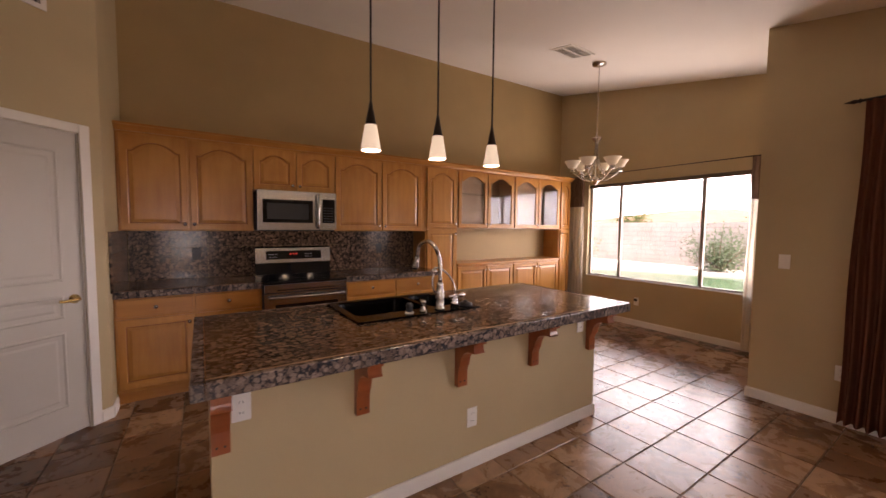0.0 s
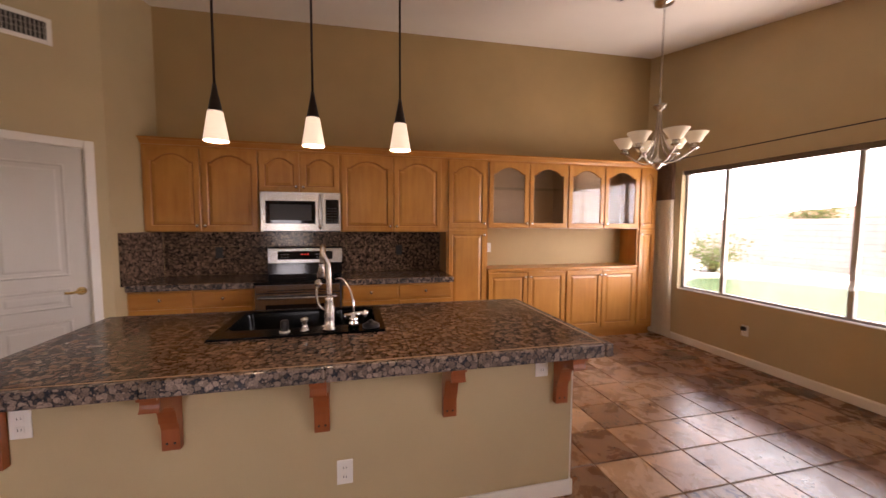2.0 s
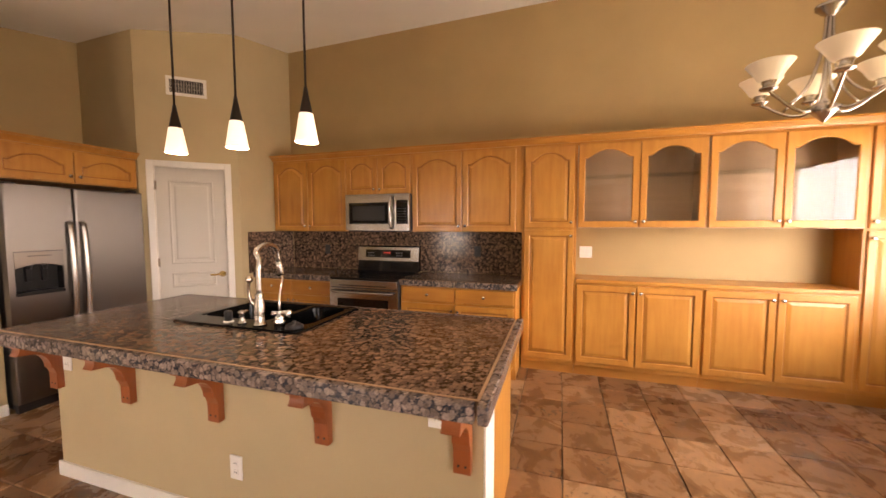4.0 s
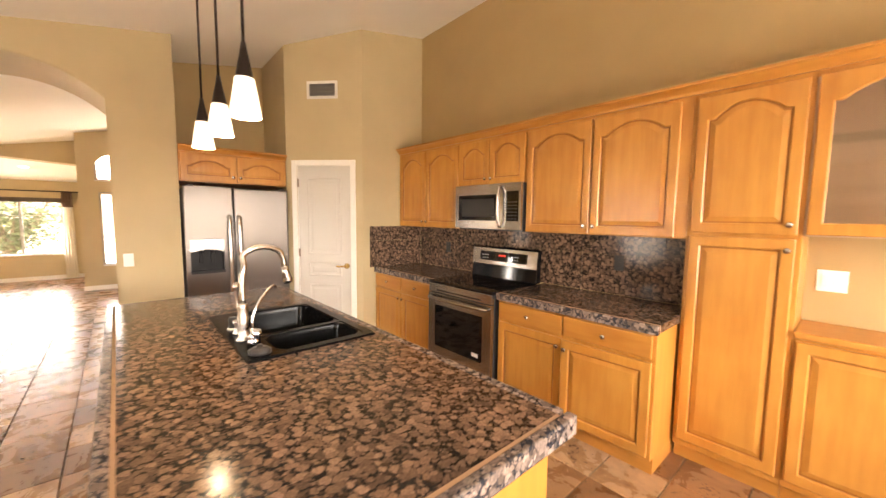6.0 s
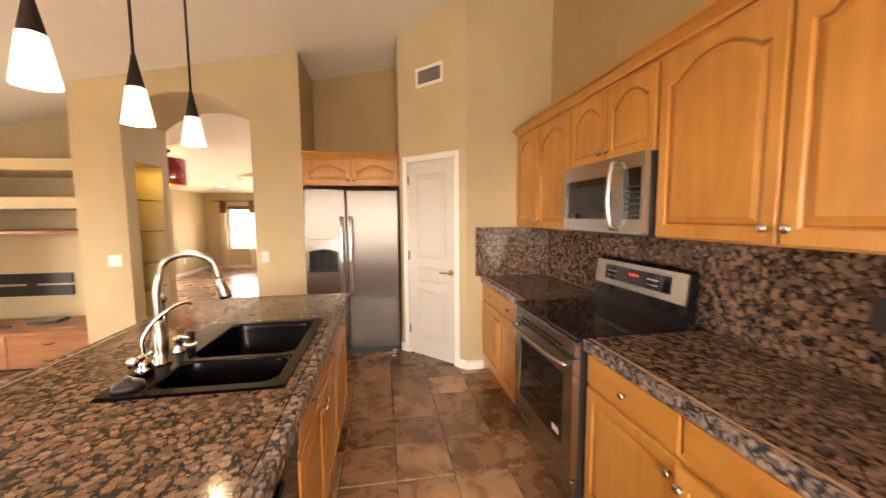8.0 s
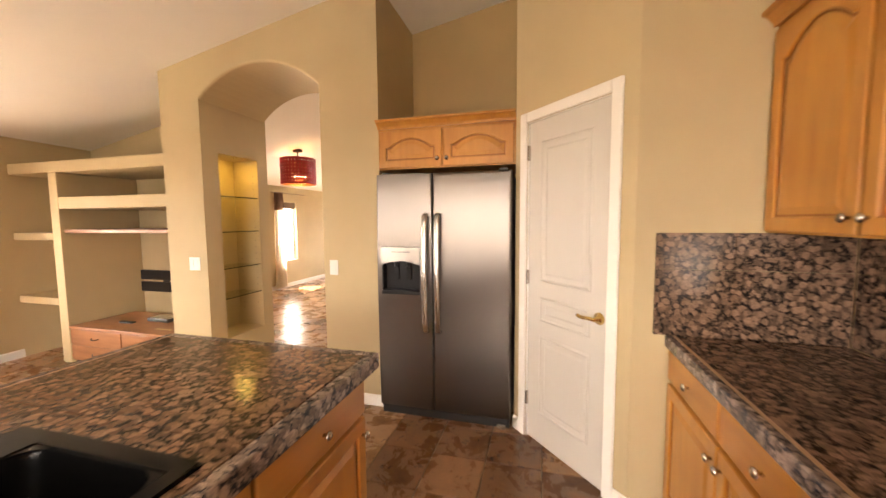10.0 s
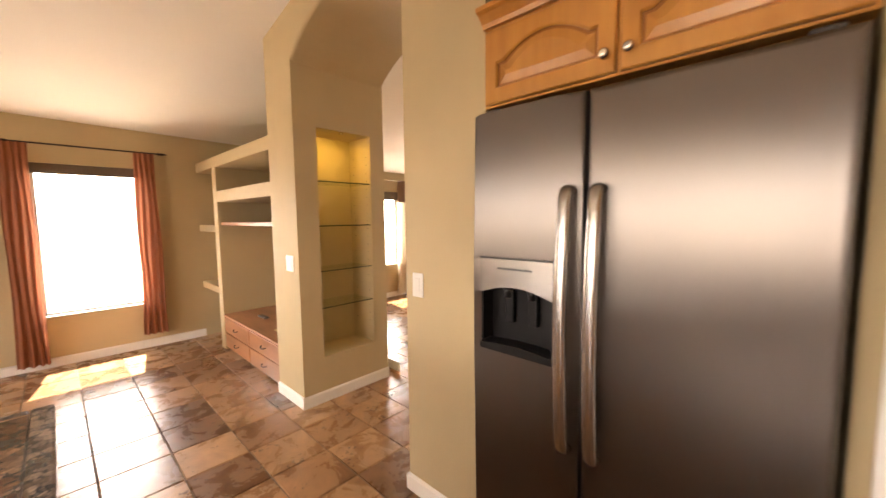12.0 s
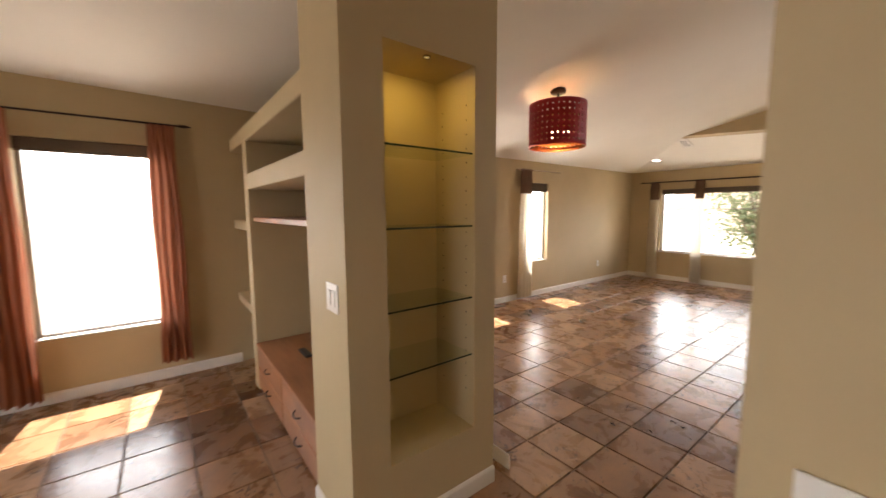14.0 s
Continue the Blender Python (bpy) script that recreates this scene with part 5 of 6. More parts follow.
structure(put("wall_transom_arch", transom_fill(), M_WALL), "tan arched head over the transom", "wall")
fd = structure(new("door_2"), "closed oak front door with panels and brass handle", "door")
fd.matrix_world = pose(XS, 1.56, 0, 0, 0, 90)
lf = part("leaf", box(0.03, 0.89, 0.05, 0.09, 0.012, 1.97), M_FRONTDOOR, fd)
for x0, x1 in ((0.12, 0.42), (0.50, 0.80)):
    for z0, z1, ar in ((0.18, 0.78, 0.0), (0.92, 1.82, 0.10)):
        pts = [(x + x0 - 0.03, z + z0 - 0.03) for x, z in panel_outline(x1 - x0 + 0.06, z1 - z0 + 0.06, 0, 0.03, 0.03, ar)]
        part("panel", prism(pts, "y", 0.040, 0.0505), M_FRONTDOOR, lf)
part("handle", tube(smooth_path([(0.09, 0.05, 0.98), (0.09, 0.01, 0.99), (0.12, 0.0, 0.99), (0.18, 0.005, 0.985)]), 0.009), M_BRASS, lf, "brass lever handle")
part("deadbolt", lathe([(0.026, 0), (0.026, 0.012), (0.012, 0.02)], (0.09, 0.045, 1.12), 14), M_BRASS, lf)
part("casing", cells((-0.06, 0.03, 0.89, 0.98), (-0.016, 0.0), (0.0, 1.97, 2.05), lambda x, y, z: x < 0.03 or x > 0.89 or z > 1.97), M_TRIM, fd)
part("threshold", box(0.03, 0.89, 0.0, 0.10, 0.0, 0.012), M_DARK, fd, "dark threshold")


# ---- curtains, rods, shades ----
def curtain_mesh(w, z0, z1, folds, depth=0.035, flare=1.15, seed=0, lean=0.0):
    """A gathered hanging, local x across from 0, about y = 0, with folds that widen towards the hem."""
    rnd = random.Random(seed)
    nx, nz = folds * 8, 14
    ph = [rnd.uniform(-0.5, 0.5) for _ in range(folds + 1)]
    amp = [rnd.uniform(0.7, 1.25) for _ in range(folds + 1)]
    bm = bmesh.new()
    sides = []
    for s in (0.0,):
        g = []
        for k in range(nz + 1):
            v = k / nz
            z = z1 + (z0 - z1) * v
            row = []
            for i in range(nx + 1):
                u = i / nx
                j = u * folds
                q = int(min(j, folds - 1))
                fr = j - q
                a = amp[q] * (1 - fr) + amp[q + 1] * fr
                p = ph[q] * (1 - fr) + ph[q + 1] * fr
                sp = 1 + (flare - 1) * v
                x = w / 2 + (u - 0.5) * w * sp + lean * v * v + 0.006 * math.sin(9 * v + 5 * u)
                y = depth * a * (0.55 + 0.6 * v) * math.sin(2 * math.pi * (j + 0.18 * p) + 0.9 * p * v) + s
                row.append(bm.verts.new((x, y, z)))
            g.append(row)
        sides.append(g)
    a = sides[0]
    for k in range(nz):
        for i in range(nx):
            bm.faces.new((a[k][i], a[k][i + 1], a[k + 1][i + 1], a[k + 1][i])).smooth = True
    bmesh.ops.recalc_face_normals(bm, faces=bm.faces)
    return bm


def curtain(label, m, w, z0, z1, folds, mat, band=None, seed=0, depth=0.035, flare=1.15, group="", lean=0.0):
    c = thing("curtain", label, "curtain", group=group)
    c.matrix_world = m
    if band:
        zb, mb = band
        part("panel", curtain_mesh(w, z0, zb, folds, depth, flare, seed, lean), mat, c)
        part("top_band", curtain_mesh(w, zb, z1, folds, depth * 0.62, 1.0, seed), mb, c, "dark taupe top band")
    else:
        part("panel", curtain_mesh(w, z0, z1, folds, depth, flare, seed, lean), mat, c)
    return c


def rod(label, a, b, r=0.008, finial=True, wall=(0, 1, 0), off=0.09, mat=None):
    t = thing("curtain_rod", label, "curtain rod")
    mat = mat or M_BRONZE
    a, b = Vector(a), Vector(b)
    d = (b - a).normalized()
    part("rod", tube([a, b], r, 10), mat, t)
    if finial:
        for p, s in ((a, -1), (b, 1)):
            q = [p + d * s * k for k in (0, 0.012, 0.02, 0.03, 0.05, 0.06, 0.10)]
            part("finial", tube(q, r, 10, radii=[r, r, 0.018, 0.010, 0.016, 0.012, 0.001]), mat, t, "pointed finial")
    for f in (0.06, 0.94):
        p = a + (b - a) * f
        part("bracket", tube([p, p + Vector(wall) * (off + 0.002)], 0.006, 8), mat, t)
    return t


# family room window
rod("dark bronze curtain rod with pointed finials over the narrow window", (0.04, YS + 0.09, 2.095), (-0.99, YS + 0.09, 2.095), wall=(0, -1, 0))
curtain("sheer rust-coloured curtain hanging beside the narrow window", pose(-0.07, YS + 0.09, 0), 0.18, 0.06, 2.09, 4, M_RUST, seed=1, group="rust curtains")
curtain("sheer rust-coloured curtain hanging beside the narrow window", pose(-0.97, YS + 0.09, 0), 0.18, 0.16, 2.09, 4, M_RUST, seed=2, group="rust curtains")
t = thing("window_shade", "rolled-up dark woven shade at the window head", "shade", (FW[0], YS - 0.035, FW[3]))
part("roll", box(0.004, FW[1] - FW[0] - 0.004, -0.014, 0.014, -0.085, -0.002, 0.008, 2), M_SHADE, t)
part("hem_bar", box(0.004, FW[1] - FW[0] - 0.004, -0.008, 0.008, -0.098, -0.086), M_SHADE, t)
# east opening
rod("dark bronze curtain rod with pointed finial on the east wall", (3.82 - 0.09, 0.38, 2.33), (3.82 - 0.09, -1.95, 2.33), 0.010, wall=(1, 0, 0))
curtain("striped rust and brown curtain hanging to the floor", pose(3.82 - 0.10, 0.37, 0, 0, 0, -90), 0.30, 0.05, 2.325, 6, M_STRIPE, seed=3, depth=0.045)
curtain("striped rust and brown curtain hanging to the floor", pose(3.82 - 0.10, -1.60, 0, 0, 0, -90), 0.30, 0.05, 2.325, 6, M_STRIPE, seed=4, depth=0.045)
structure(new("window_8"), "curtained window in the east wall", "window")
bpy.data.objects["window_8"].matrix_world = pose(3.82, 0.0, 0, 0, 0, -90)
part("window_frame", cells((0, 0.05, 0.675, 0.725, 1.35, 1.40), (0.05, 0.10), (0.75, 0.80, 1.95, 2.0), lambda x, y, z: x < 0.05 or x > 1.35 or 0.675 < x < 0.725 or z < 0.80 or z > 1.95), M_ALU, bpy.data.objects["window_8"])
for a, b in ((0.05, 0.675), (0.725, 1.35)):
    part("pane", box(a, b, 0.07, 0.076, 0.80, 1.95), M_PANE, bpy.data.objects["window_8"]).visible_shadow = False
# nook window
rod("thin dark curtain rod across the nook window", (XE - 0.08, 3.98, 2.27), (XE - 0.08, 1.12, 2.27), 0.006, False, wall=(1, 0, 0))
curtain("cream curtain with a taupe top band beside the nook window", pose(XE - 0.08, 3.90, 0, 0, 0, -90), 0.29, 0.03, 2.265, 5, M_CREAM, (1.78, M_TAUPE), 5, depth=0.022, group="cream curtains")
curtain("cream curtain with a taupe top band beside the nook window", pose(XE - 0.08, 1.42, 0, 0, 0, -90), 0.22, 0.03, 2.265, 4, M_CREAM, (1.78, M_TAUPE), 6, depth=0.022, group="cream curtains")
t = thing("window_shade", "rolled-up dark shade across the nook window head", "shade", (XE + 0.035, 3.58, 2.13), -90)
part("roll", box(0.004, 2.196, -0.018, 0.018, -0.055, -0.002, 0.008, 2), M_SHADE, t)
# living room windows
for (a, b, z0, z1), s in ((LW2, 7), (LW1, 9)):
    rod("thin pale curtain rod over a narrow living room window", (b + 0.25, YS + 0.07, 2.02), (a - 0.22, YS + 0.07, 2.02), 0.007, False, wall=(0, -1, 0), off=0.07, mat=M_NICKEL)
    curtain("cream curtain with a taupe top band by a living room window", pose(b - 0.10, YS + 0.07, 0), 0.27, 0.04, 2.035, 4, M_CREAM, (1.66, M_TAUPE), s, group="cream curtains")
    t = thing("window_shade", "rolled-up dark shade at the living room window head", "shade", (a, YS - 0.035, z1))
    part("roll", box(0.004, b - a - 0.004, -0.016, 0.016, -0.14, -0.002, 0.006, 2), M_SHADE, t)
curtain("cream curtain with a taupe top band by a living room window", pose(LW1[0] - 0.13, YS + 0.07, 0), 0.22, 0.04, 2.035, 4, M_CREAM, (1.66, M_TAUPE), 10, group="cream curtains")
# dining window
rod("dark curtain rod over the dining room window", (XW + 0.08, -2.12, 1.94), (XW + 0.08, 0.68, 1.94), 0.012, True, wall=(-1, 0, 0), off=0.08)
for y, s in ((-2.00, 11), (-1.22, 12), (0.42, 13)):
    curtain("cream curtain with a taupe top band by the dining room window", pose(XW + 0.08, y, 0, 0, 0, 90), 0.17, 0.03, 1.95, 4, M_CREAM, (1.60, M_TAUPE), s, group="cream curtains")
t = thing("window_shade", "rolled-up dark shade across the dining room window head", "shade", (XW - 0.035, -1.82, 1.80), 90)
part("roll", box(0.004, 2.236, -0.018, 0.018, -0.10, -0.002, 0.006, 2), M_SHADE, t)


# ---- built-in shelves ----
EF, EB = -1.365, XR
bi = thing("built_in_shelves", "tan plastered built-in shelving wall with media niche", "shelving")
part("top_shelf", box(EB, EF, YS, -0.2905, 1.93, 2.04, 0.008, 2), M_WALL, bi)
part("post", box(EB, EF, -1.82, -1.70, 0.0, 1.9295, 0.008, 2), M_WALL, bi)
part("shelf", box(EB, EF, -1.6995, -0.2905, 1.57, 1.685, 0.008, 2), M_WALL, bi)
part("shelf", box(EB + 0.35, EF, YS, -1.8205, 1.255, 1.33, 0.008, 2), M_WALL, bi)
part("shelf", box(EB + 0.35, EF, YS, -1.8205, 0.59, 0.665, 0.008, 2), M_WALL, bi)
part("wood_shelf", box(EB, EF - 0.03, -1.6995, -0.2905, 1.33, 1.363, 0.003), M_CHEST, bi, "wooden shelf board")
ch = thing("media_chest", "low oak chest with four drawers built under the shelves", "chest", (EF - 0.015, -1.695, 0), 90)
cw = 1.40
part("body", box(0, cw, 0.0, 0.62, 0.03, 0.365, 0.003), M_CHEST, ch)
part("top", box(0, cw, -0.02, 0.62, 0.366, 0.385, 0.004, 2), M_CHEST, ch)
for i in range(2):
    for z0, z1 in ((0.04, 0.19), (0.20, 0.355)):
        x0, x1 = 0.01 + i * cw / 2, cw / 2 * (i + 1) - 0.005
        dr = part("drawer", box(x0, x1, -0.014, 0.0, z0, z1, 0.004, 2), M_CHEST, ch)
        xm, zm = (x0 + x1) / 2, (z0 + z1) / 2
        part("pull", tube(smooth_path([(xm - 0.05, -0.014, zm), (xm - 0.03, -0.032, zm - 0.006), (xm, -0.036, zm - 0.01), (xm + 0.03, -0.032, zm - 0.006), (xm + 0.05, -0.014, zm)], 4), 0.005), M_BRONZE, dr, "dark drop pull")
part("plinth", box(0.01, cw - 0.01, 0.02, 0.60, 0.0, 0.03), M_DARK, ch)
tb = thing("tv_mount", "black steel television wall bracket", "tv mount", (XR, -1.34, 0.74), 90)
for z in (-0.07, 0.07):
    part("rail", box(-0.42, 0.42, -0.03, -0.004, z - 0.06, z + 0.055, 0.004), M_DARK, tb)
part("spine", box(-0.05, 0.05, -0.004, 0.0, -0.10, 0.10), M_DARK, tb)
part("cable", tube(smooth_path([(-0.40, -0.01, -0.12), (-0.43, -0.015, -0.18), (-0.42, -0.01, -0.25), (-0.38, -0.02, -0.345)], 5), 0.005), M_PLATE, tb, "pale cable")
t = thing("media_box", "flat black media player lying on the chest", "media player", (-1.78, -0.95, 0.3855))
part("case", box(-0.09, 0.09, -0.14, 0.14, 0.0, 0.035, 0.006, 2), M_DARK, t)
part("trim", box(-0.088, 0.088, -0.138, 0.138, 0.035, 0.038, 0.001), M_NICKEL, t)
tagged(put("remote_control", box(-1.62, -1.57, -1.32, -1.14, 0.3855, 0.403, 0.006, 2), M_DARK), "black remote control lying on the chest", "remote")
tagged(put("paper_strip", box(-1.52, -1.49, -0.72, -0.52, 0.3855, 0.3875), material("paper", (0.55, 0.42, 0.22), 0.7)[0]), "narrow tan strip lying on the chest", "strip")
tagged(put("small_box", box(-1.66, -1.60, -2.06, -1.98, 1.3305, 1.357, 0.003), M_PLATE), "small white box on the shelf", "box")

# niche shelves and its little lamp
M_GEDGE = material("glass_edge", (0.03, 0.05, 0.035), 0.15)[0]
bm = bmesh.new()
for y in (AY0 - 0.06, AY0 - 0.24):
    for k in range(22):
        box(NX0 + 0.0003, NX0 + 0.0012, y - 0.003, y + 0.003, 0.52 + k * 0.065, 0.526 + k * 0.065, bm=bm)
tagged(part("pin_hole", bm, M_DARK, bpy.data.objects["wall_niche_pier"], "rows of dark shelf-pin holes"), kind="stuff")
for z in (0.71, 0.99, 1.33, 1.66):
    s = tagged(put("glass_shelf", box(NX0 + 0.002, NX1 - 0.002, AY0 - 0.295, AY0 - 0.015, z, z + 0.008), M_SHELFG), "clear glass shelf in the display niche", "shelf", "niche glass shelves")
    s.visible_shadow = False
    part("edge", box(NX0 + 0.002, NX1 - 0.002, AY0 - 0.0149, AY0 - 0.0135, z, z + 0.008), M_GEDGE, s, "dark green cut edge")
t = thing("niche_light", "small recessed lamp in the niche's head", "downlight", ((NX0 + NX1) / 2, AY0 - 0.045, NZ1))
part("ring", lathe([(0.017, -0.005), (0.017, 0.0), (0.012, 0.0), (0.012, -0.005)], seg=20, cap=False), M_NICKEL, t)
part("lens", lathe([(0.012, -0.004), (0.001, -0.003)], seg=16), glow("niche_glow", (1.0, 0.72, 0.25), 0.07), t)
d = bpy.data.lights.new("niche_lamp", 'AREA')
d.energy, d.color, d.size = 0.22, (1.0, 0.70, 0.15), 0.1
new("niche_lamp", d).matrix_world = look(((NX0 + NX1) / 2, AY0 - 0.06, NZ1 - 0.01), ((NX0 + NX1) / 2, AY0 - 0.20, 1.2))


# ---- red drum lamp and recessed lamps ----
def drum(x, y):
    zc = vault_w(y)
    t = thing("drum_lamp", "red perforated drum ceiling lamp, lit", "ceiling lamp", (x, y, 0))
    zb, zt, r = zc - 0.52, zc - 0.155, 0.265
    part("canopy", lathe([(0.07, zc - 0.03), (0.075, zc - 0.01), (0.07, zc + 0.01)], seg=20), M_BRONZE, t)
    part("stem", tube([(0, 0, zc - 0.30), (0, 0, zc - 0.02)], 0.008), M_BRONZE, t)
    m, n, l, b = material("drum_red", (0.40, 0.012, 0.025), 0.45)
    tl = n.new("ShaderNodeBsdfTranslucent")
    tl.inputs[0].default_value = (0.75, 0.05, 0.03, 1)
    mx = n.new("ShaderNodeMixShader")
    mx.inputs[0].default_value = 0.2
    l.new(b.outputs[0], mx.inputs[1])
    l.new(tl.outputs[0], mx.inputs[2])
    l.new(mx.outputs[0], n["Material Output"].inputs[0])
    # shade of rows of small openings, and its coppery inner face
    def lattice(rr, th):
        bm = bmesh.new()
        cols, rows = 34, 7
        for k in range(rows + 1):
            z = zb + (zt - zb) * k / rows
            lathe([(rr, z - 0.020), (rr + th, z - 0.020), (rr + th, z + 0.020), (rr, z + 0.020), (rr, z - 0.020)], seg=60, bm=bm, cap=False)
        for i in range(cols):
            a = 2 * math.pi * i / cols
            p = Vector((math.cos(a), math.sin(a), 0)) * (rr + th / 2)
            s = Vector((-math.sin(a), math.cos(a), 0)) * 0.0185
            q = Vector((math.cos(a), math.sin(a), 0)) * (th / 2)
            vs = [bm.verts.new(p + s * sx + q * sy + Vector((0, 0, z))) for z in (zb, zt) for sx, sy in ((-1, -1), (1, -1), (1, 1), (-1, 1))]
            for f in ((0, 1, 5, 4), (1, 2, 6, 5), (2, 3, 7, 6), (3, 0, 4, 7)):
                bm.faces.new([vs[j] for j in f])
        return bm
    tagged(part("shade", lattice(r, 0.003), m, t, "crimson perforated shade"), kind="stuff")
    tagged(part("inner_face", lattice(r - 0.0035, 0.002), material("copper_foil", (0.50, 0.17, 0.06), 0.36, 0.9)[0], t, "coppery inner face"), kind="stuff")
    for i in range(3):
        a = 2 * math.pi * i / 3 + 0.4
        part("bulb", lathe([(0.005, -0.05), (0.028, -0.03), (0.03, 0.0), (0.014, 0.035)], (0.09 * math.cos(a), 0.09 * math.sin(a), zb + 0.12), 12), glow("drum_bulb", (1.0, 0.75, 0.4), 5), t, "glowing bulb")
        part("spoke", tube([(0, 0, zt - 0.02), (r * math.cos(a), r * math.sin(a), zt - 0.02)], 0.004, 6), M_BRONZE, t)
    d = bpy.data.lights.new("drum_bulbs", 'POINT')
    d.energy, d.color, d.shadow_soft_size = 0.6, (1.0, 0.62, 0.30), 0.04
    new("drum_bulbs", d).location = (x, y, zb + 0.12)


drum(-3.95, -0.83)
HIP = -math.degrees(math.atan(0.24))
for x, y in ((-8.25, -1.70), (-8.0, 0.0)):
    t = thing("recessed_lamp", "lit recessed lamp in the dining room ceiling", "downlight", (x, y, vault_d(x)), group="recessed lamps")
    t.matrix_world = pose(x, y, vault_d(x), 0, HIP, 0)
    part("ring", lathe([(0.095, -0.006), (0.095, 0.0), (0.07, 0.0), (0.07, -0.006)], seg=24, cap=False), M_TRIM, t)
    part("lens", lathe([(0.07, -0.004), (0.002, -0.003)], seg=20), glow("downlight_glow", (1.0, 0.9, 0.75), 0.7), t, "glowing lens")
v, hw, hh = vent("ceiling_vent", "white ceiling register in the dining room", pose(-7.62, -1.02, vault_d(-7.62) - 0.001, 0, HIP, 0) @ pose(0, 0, 0, 90, 0, 0), 0.36, 0.16, 6)
for i in range(6):
    x = -hw + (i + 0.5) * 2 * hw / 6
    part("louvre", box(x - 0.012, x + 0.012, -0.008, -0.003, -hh, hh), M_TRIM, v)


# ---- baseboards ----
def base(x0, y0, x1, y1, nx, ny):
    """A length of white baseboard on a wall line; (nx, ny) points into the room."""
    h, t = 0.085, 0.013
    d = Vector((x1 - x0, y1 - y0, 0))
    L = d.length
    bm = prism([(0, 0), (-t, 0), (-t, h - 0.012), (-t * 0.4, h), (0, h)], "x", 0, L)
    ob = put("baseboard", bm, M_TRIM)
    ang = math.degrees(math.atan2(d.y, d.x))
    # local -y must point into the room
    m = pose(x0, y0, 0, 0, 0, ang)
    if (m.to_3x3() @ Vector((0, -1, 0))).dot(Vector((nx, ny, 0))) < 0:
        m = pose(x1, y1, 0, 0, 0, ang + 180)
    ob.matrix_world = m
    structure(ob, "white painted baseboard", "baseboard")


e = 0.0132
for a in ((XE, 0.95, XE, YB, -1, 0), (3.96, 0.95, XE - e, 0.95, 0, 1), (3.82, YS, 3.82, 0.95, -1, 0), (3.82 - e, 0.95, 3.96, 0.95, 0, 1),
          (EF, YS, 3.82 - e, YS, 0, 1), (XF, -0.29, XF, AY0, 1, 0), (XR, AY0, XF + e, AY0, 0, 1), (XF, AY1, XF, 1.772, 1, 0), (XR, AY1, XF + e, AY1, 0, -1),
          (XW, YS, XR - 0.12, YS, 0, 1), (XW, YS + e, XW, 0.80, 1, 0), (XW + e, 0.80, XS, 0.80, 0, -1), (XS, 0.80, XS, 1.50, 1, 0), (XS, 2.55, XS, 3.4, 1, 0), (XS + e, 3.4, XR - 0.12, 3.4, 0, -1),
          (XR - 0.12, YS + e, XR - 0.12, AY0, -1, 0), (XR - 0.12, AY1, XR - 0.12, 3.4, -1, 0), (EB + 0.35, YS + e, EB + 0.35, -1.821, 1, 0),
          (PB.x, PB.y, PB.x + PD.x * (D0 - 0.064), PB.y + PD.y * (D0 - 0.064), 0.7, -0.7), (PA.x - PD.x * (PL - D1 - 0.064), PA.y - PD.y * (PL - D1 - 0.064), PA.x, PA.y, 0.7, -0.7),
          (-0.675, 3.35, -0.675, 3.515, 1, 0)):
    base(*a)
structure(put("wall_shelf_back", box(EB, EB + 0.35, YS, -1.8205, 0.0, 1.929), M_WALL), "tan wall behind the short shelves", "wall")

# ---- outside ----
M_GROUND = paint("gravel_tan", (0.58, 0.49, 0.38), 0.95, 0.25, 30, 0.6)
M_DECK = paint("pool_deck", (0.66, 0.60, 0.52), 0.9, 0.12, 60, 0.3)
M_BLOCK = paint("block_wall_grey", (0.33, 0.285, 0.26), 0.95, 0.12, 40, 0.5)
M_LEAF = cloth("leaf_green", (0.12, 0.155, 0.085), 0.3, 0.5, 40)
M_LEAF3 = cloth("leaf_pale_green", (0.12, 0.14, 0.07), 0.45, 0.5, 40)
M_LEAF2 = cloth("leaf_light_green", (0.12, 0.16, 0.05), 0.45, 0.5, 40)
M_TRUNK = paint("bark", (0.13, 0.09, 0.06), 0.9, 0.3, 30, 0.6)
M_STUCCO = paint("stucco", (0.50, 0.40, 0.31), 0.9, 0.08, 80, 0.4)
M_ROOF = paint("roof_tile", (0.30, 0.15, 0.10), 0.85, 0.2, 12, 0.4)
mw, nw, lw_, bw = material("pool_water", (0.10, 0.17, 0.09), 0.06)
wv = texnoise(nw, lw_, 4.0, 3)
bump(nw, lw_, bw, wv.outputs[0], 0.15, 0.02)
G = -0.10


def ground():
    bm = bmesh.new()
    R = 900.0
    xs, ys = [-R, XW - 0.14, XE + 0.14, R], [-R, YS - 0.16, YB + 0.14, R]
    for i in range(3):
        for j in range(3):
            if i == 1 and j == 1:
                continue
            bm.faces.new([bm.verts.new(p) for p in ((xs[i], ys[j], G), (xs[i + 1], ys[j], G), (xs[i + 1], ys[j + 1], G), (xs[i], ys[j + 1], G))])
    bmesh.ops.remove_doubles(bm, verts=bm.verts, dist=1e-4)
    return bm


structure(put("ground", ground(), M_GROUND), "pale desert gravel ground", "ground")
structure(put("patio_deck", box(XE + 0.15, 16.3, -4, 15.6, G, G + 0.03), M_DECK), "pale concrete pool deck", "pavement")


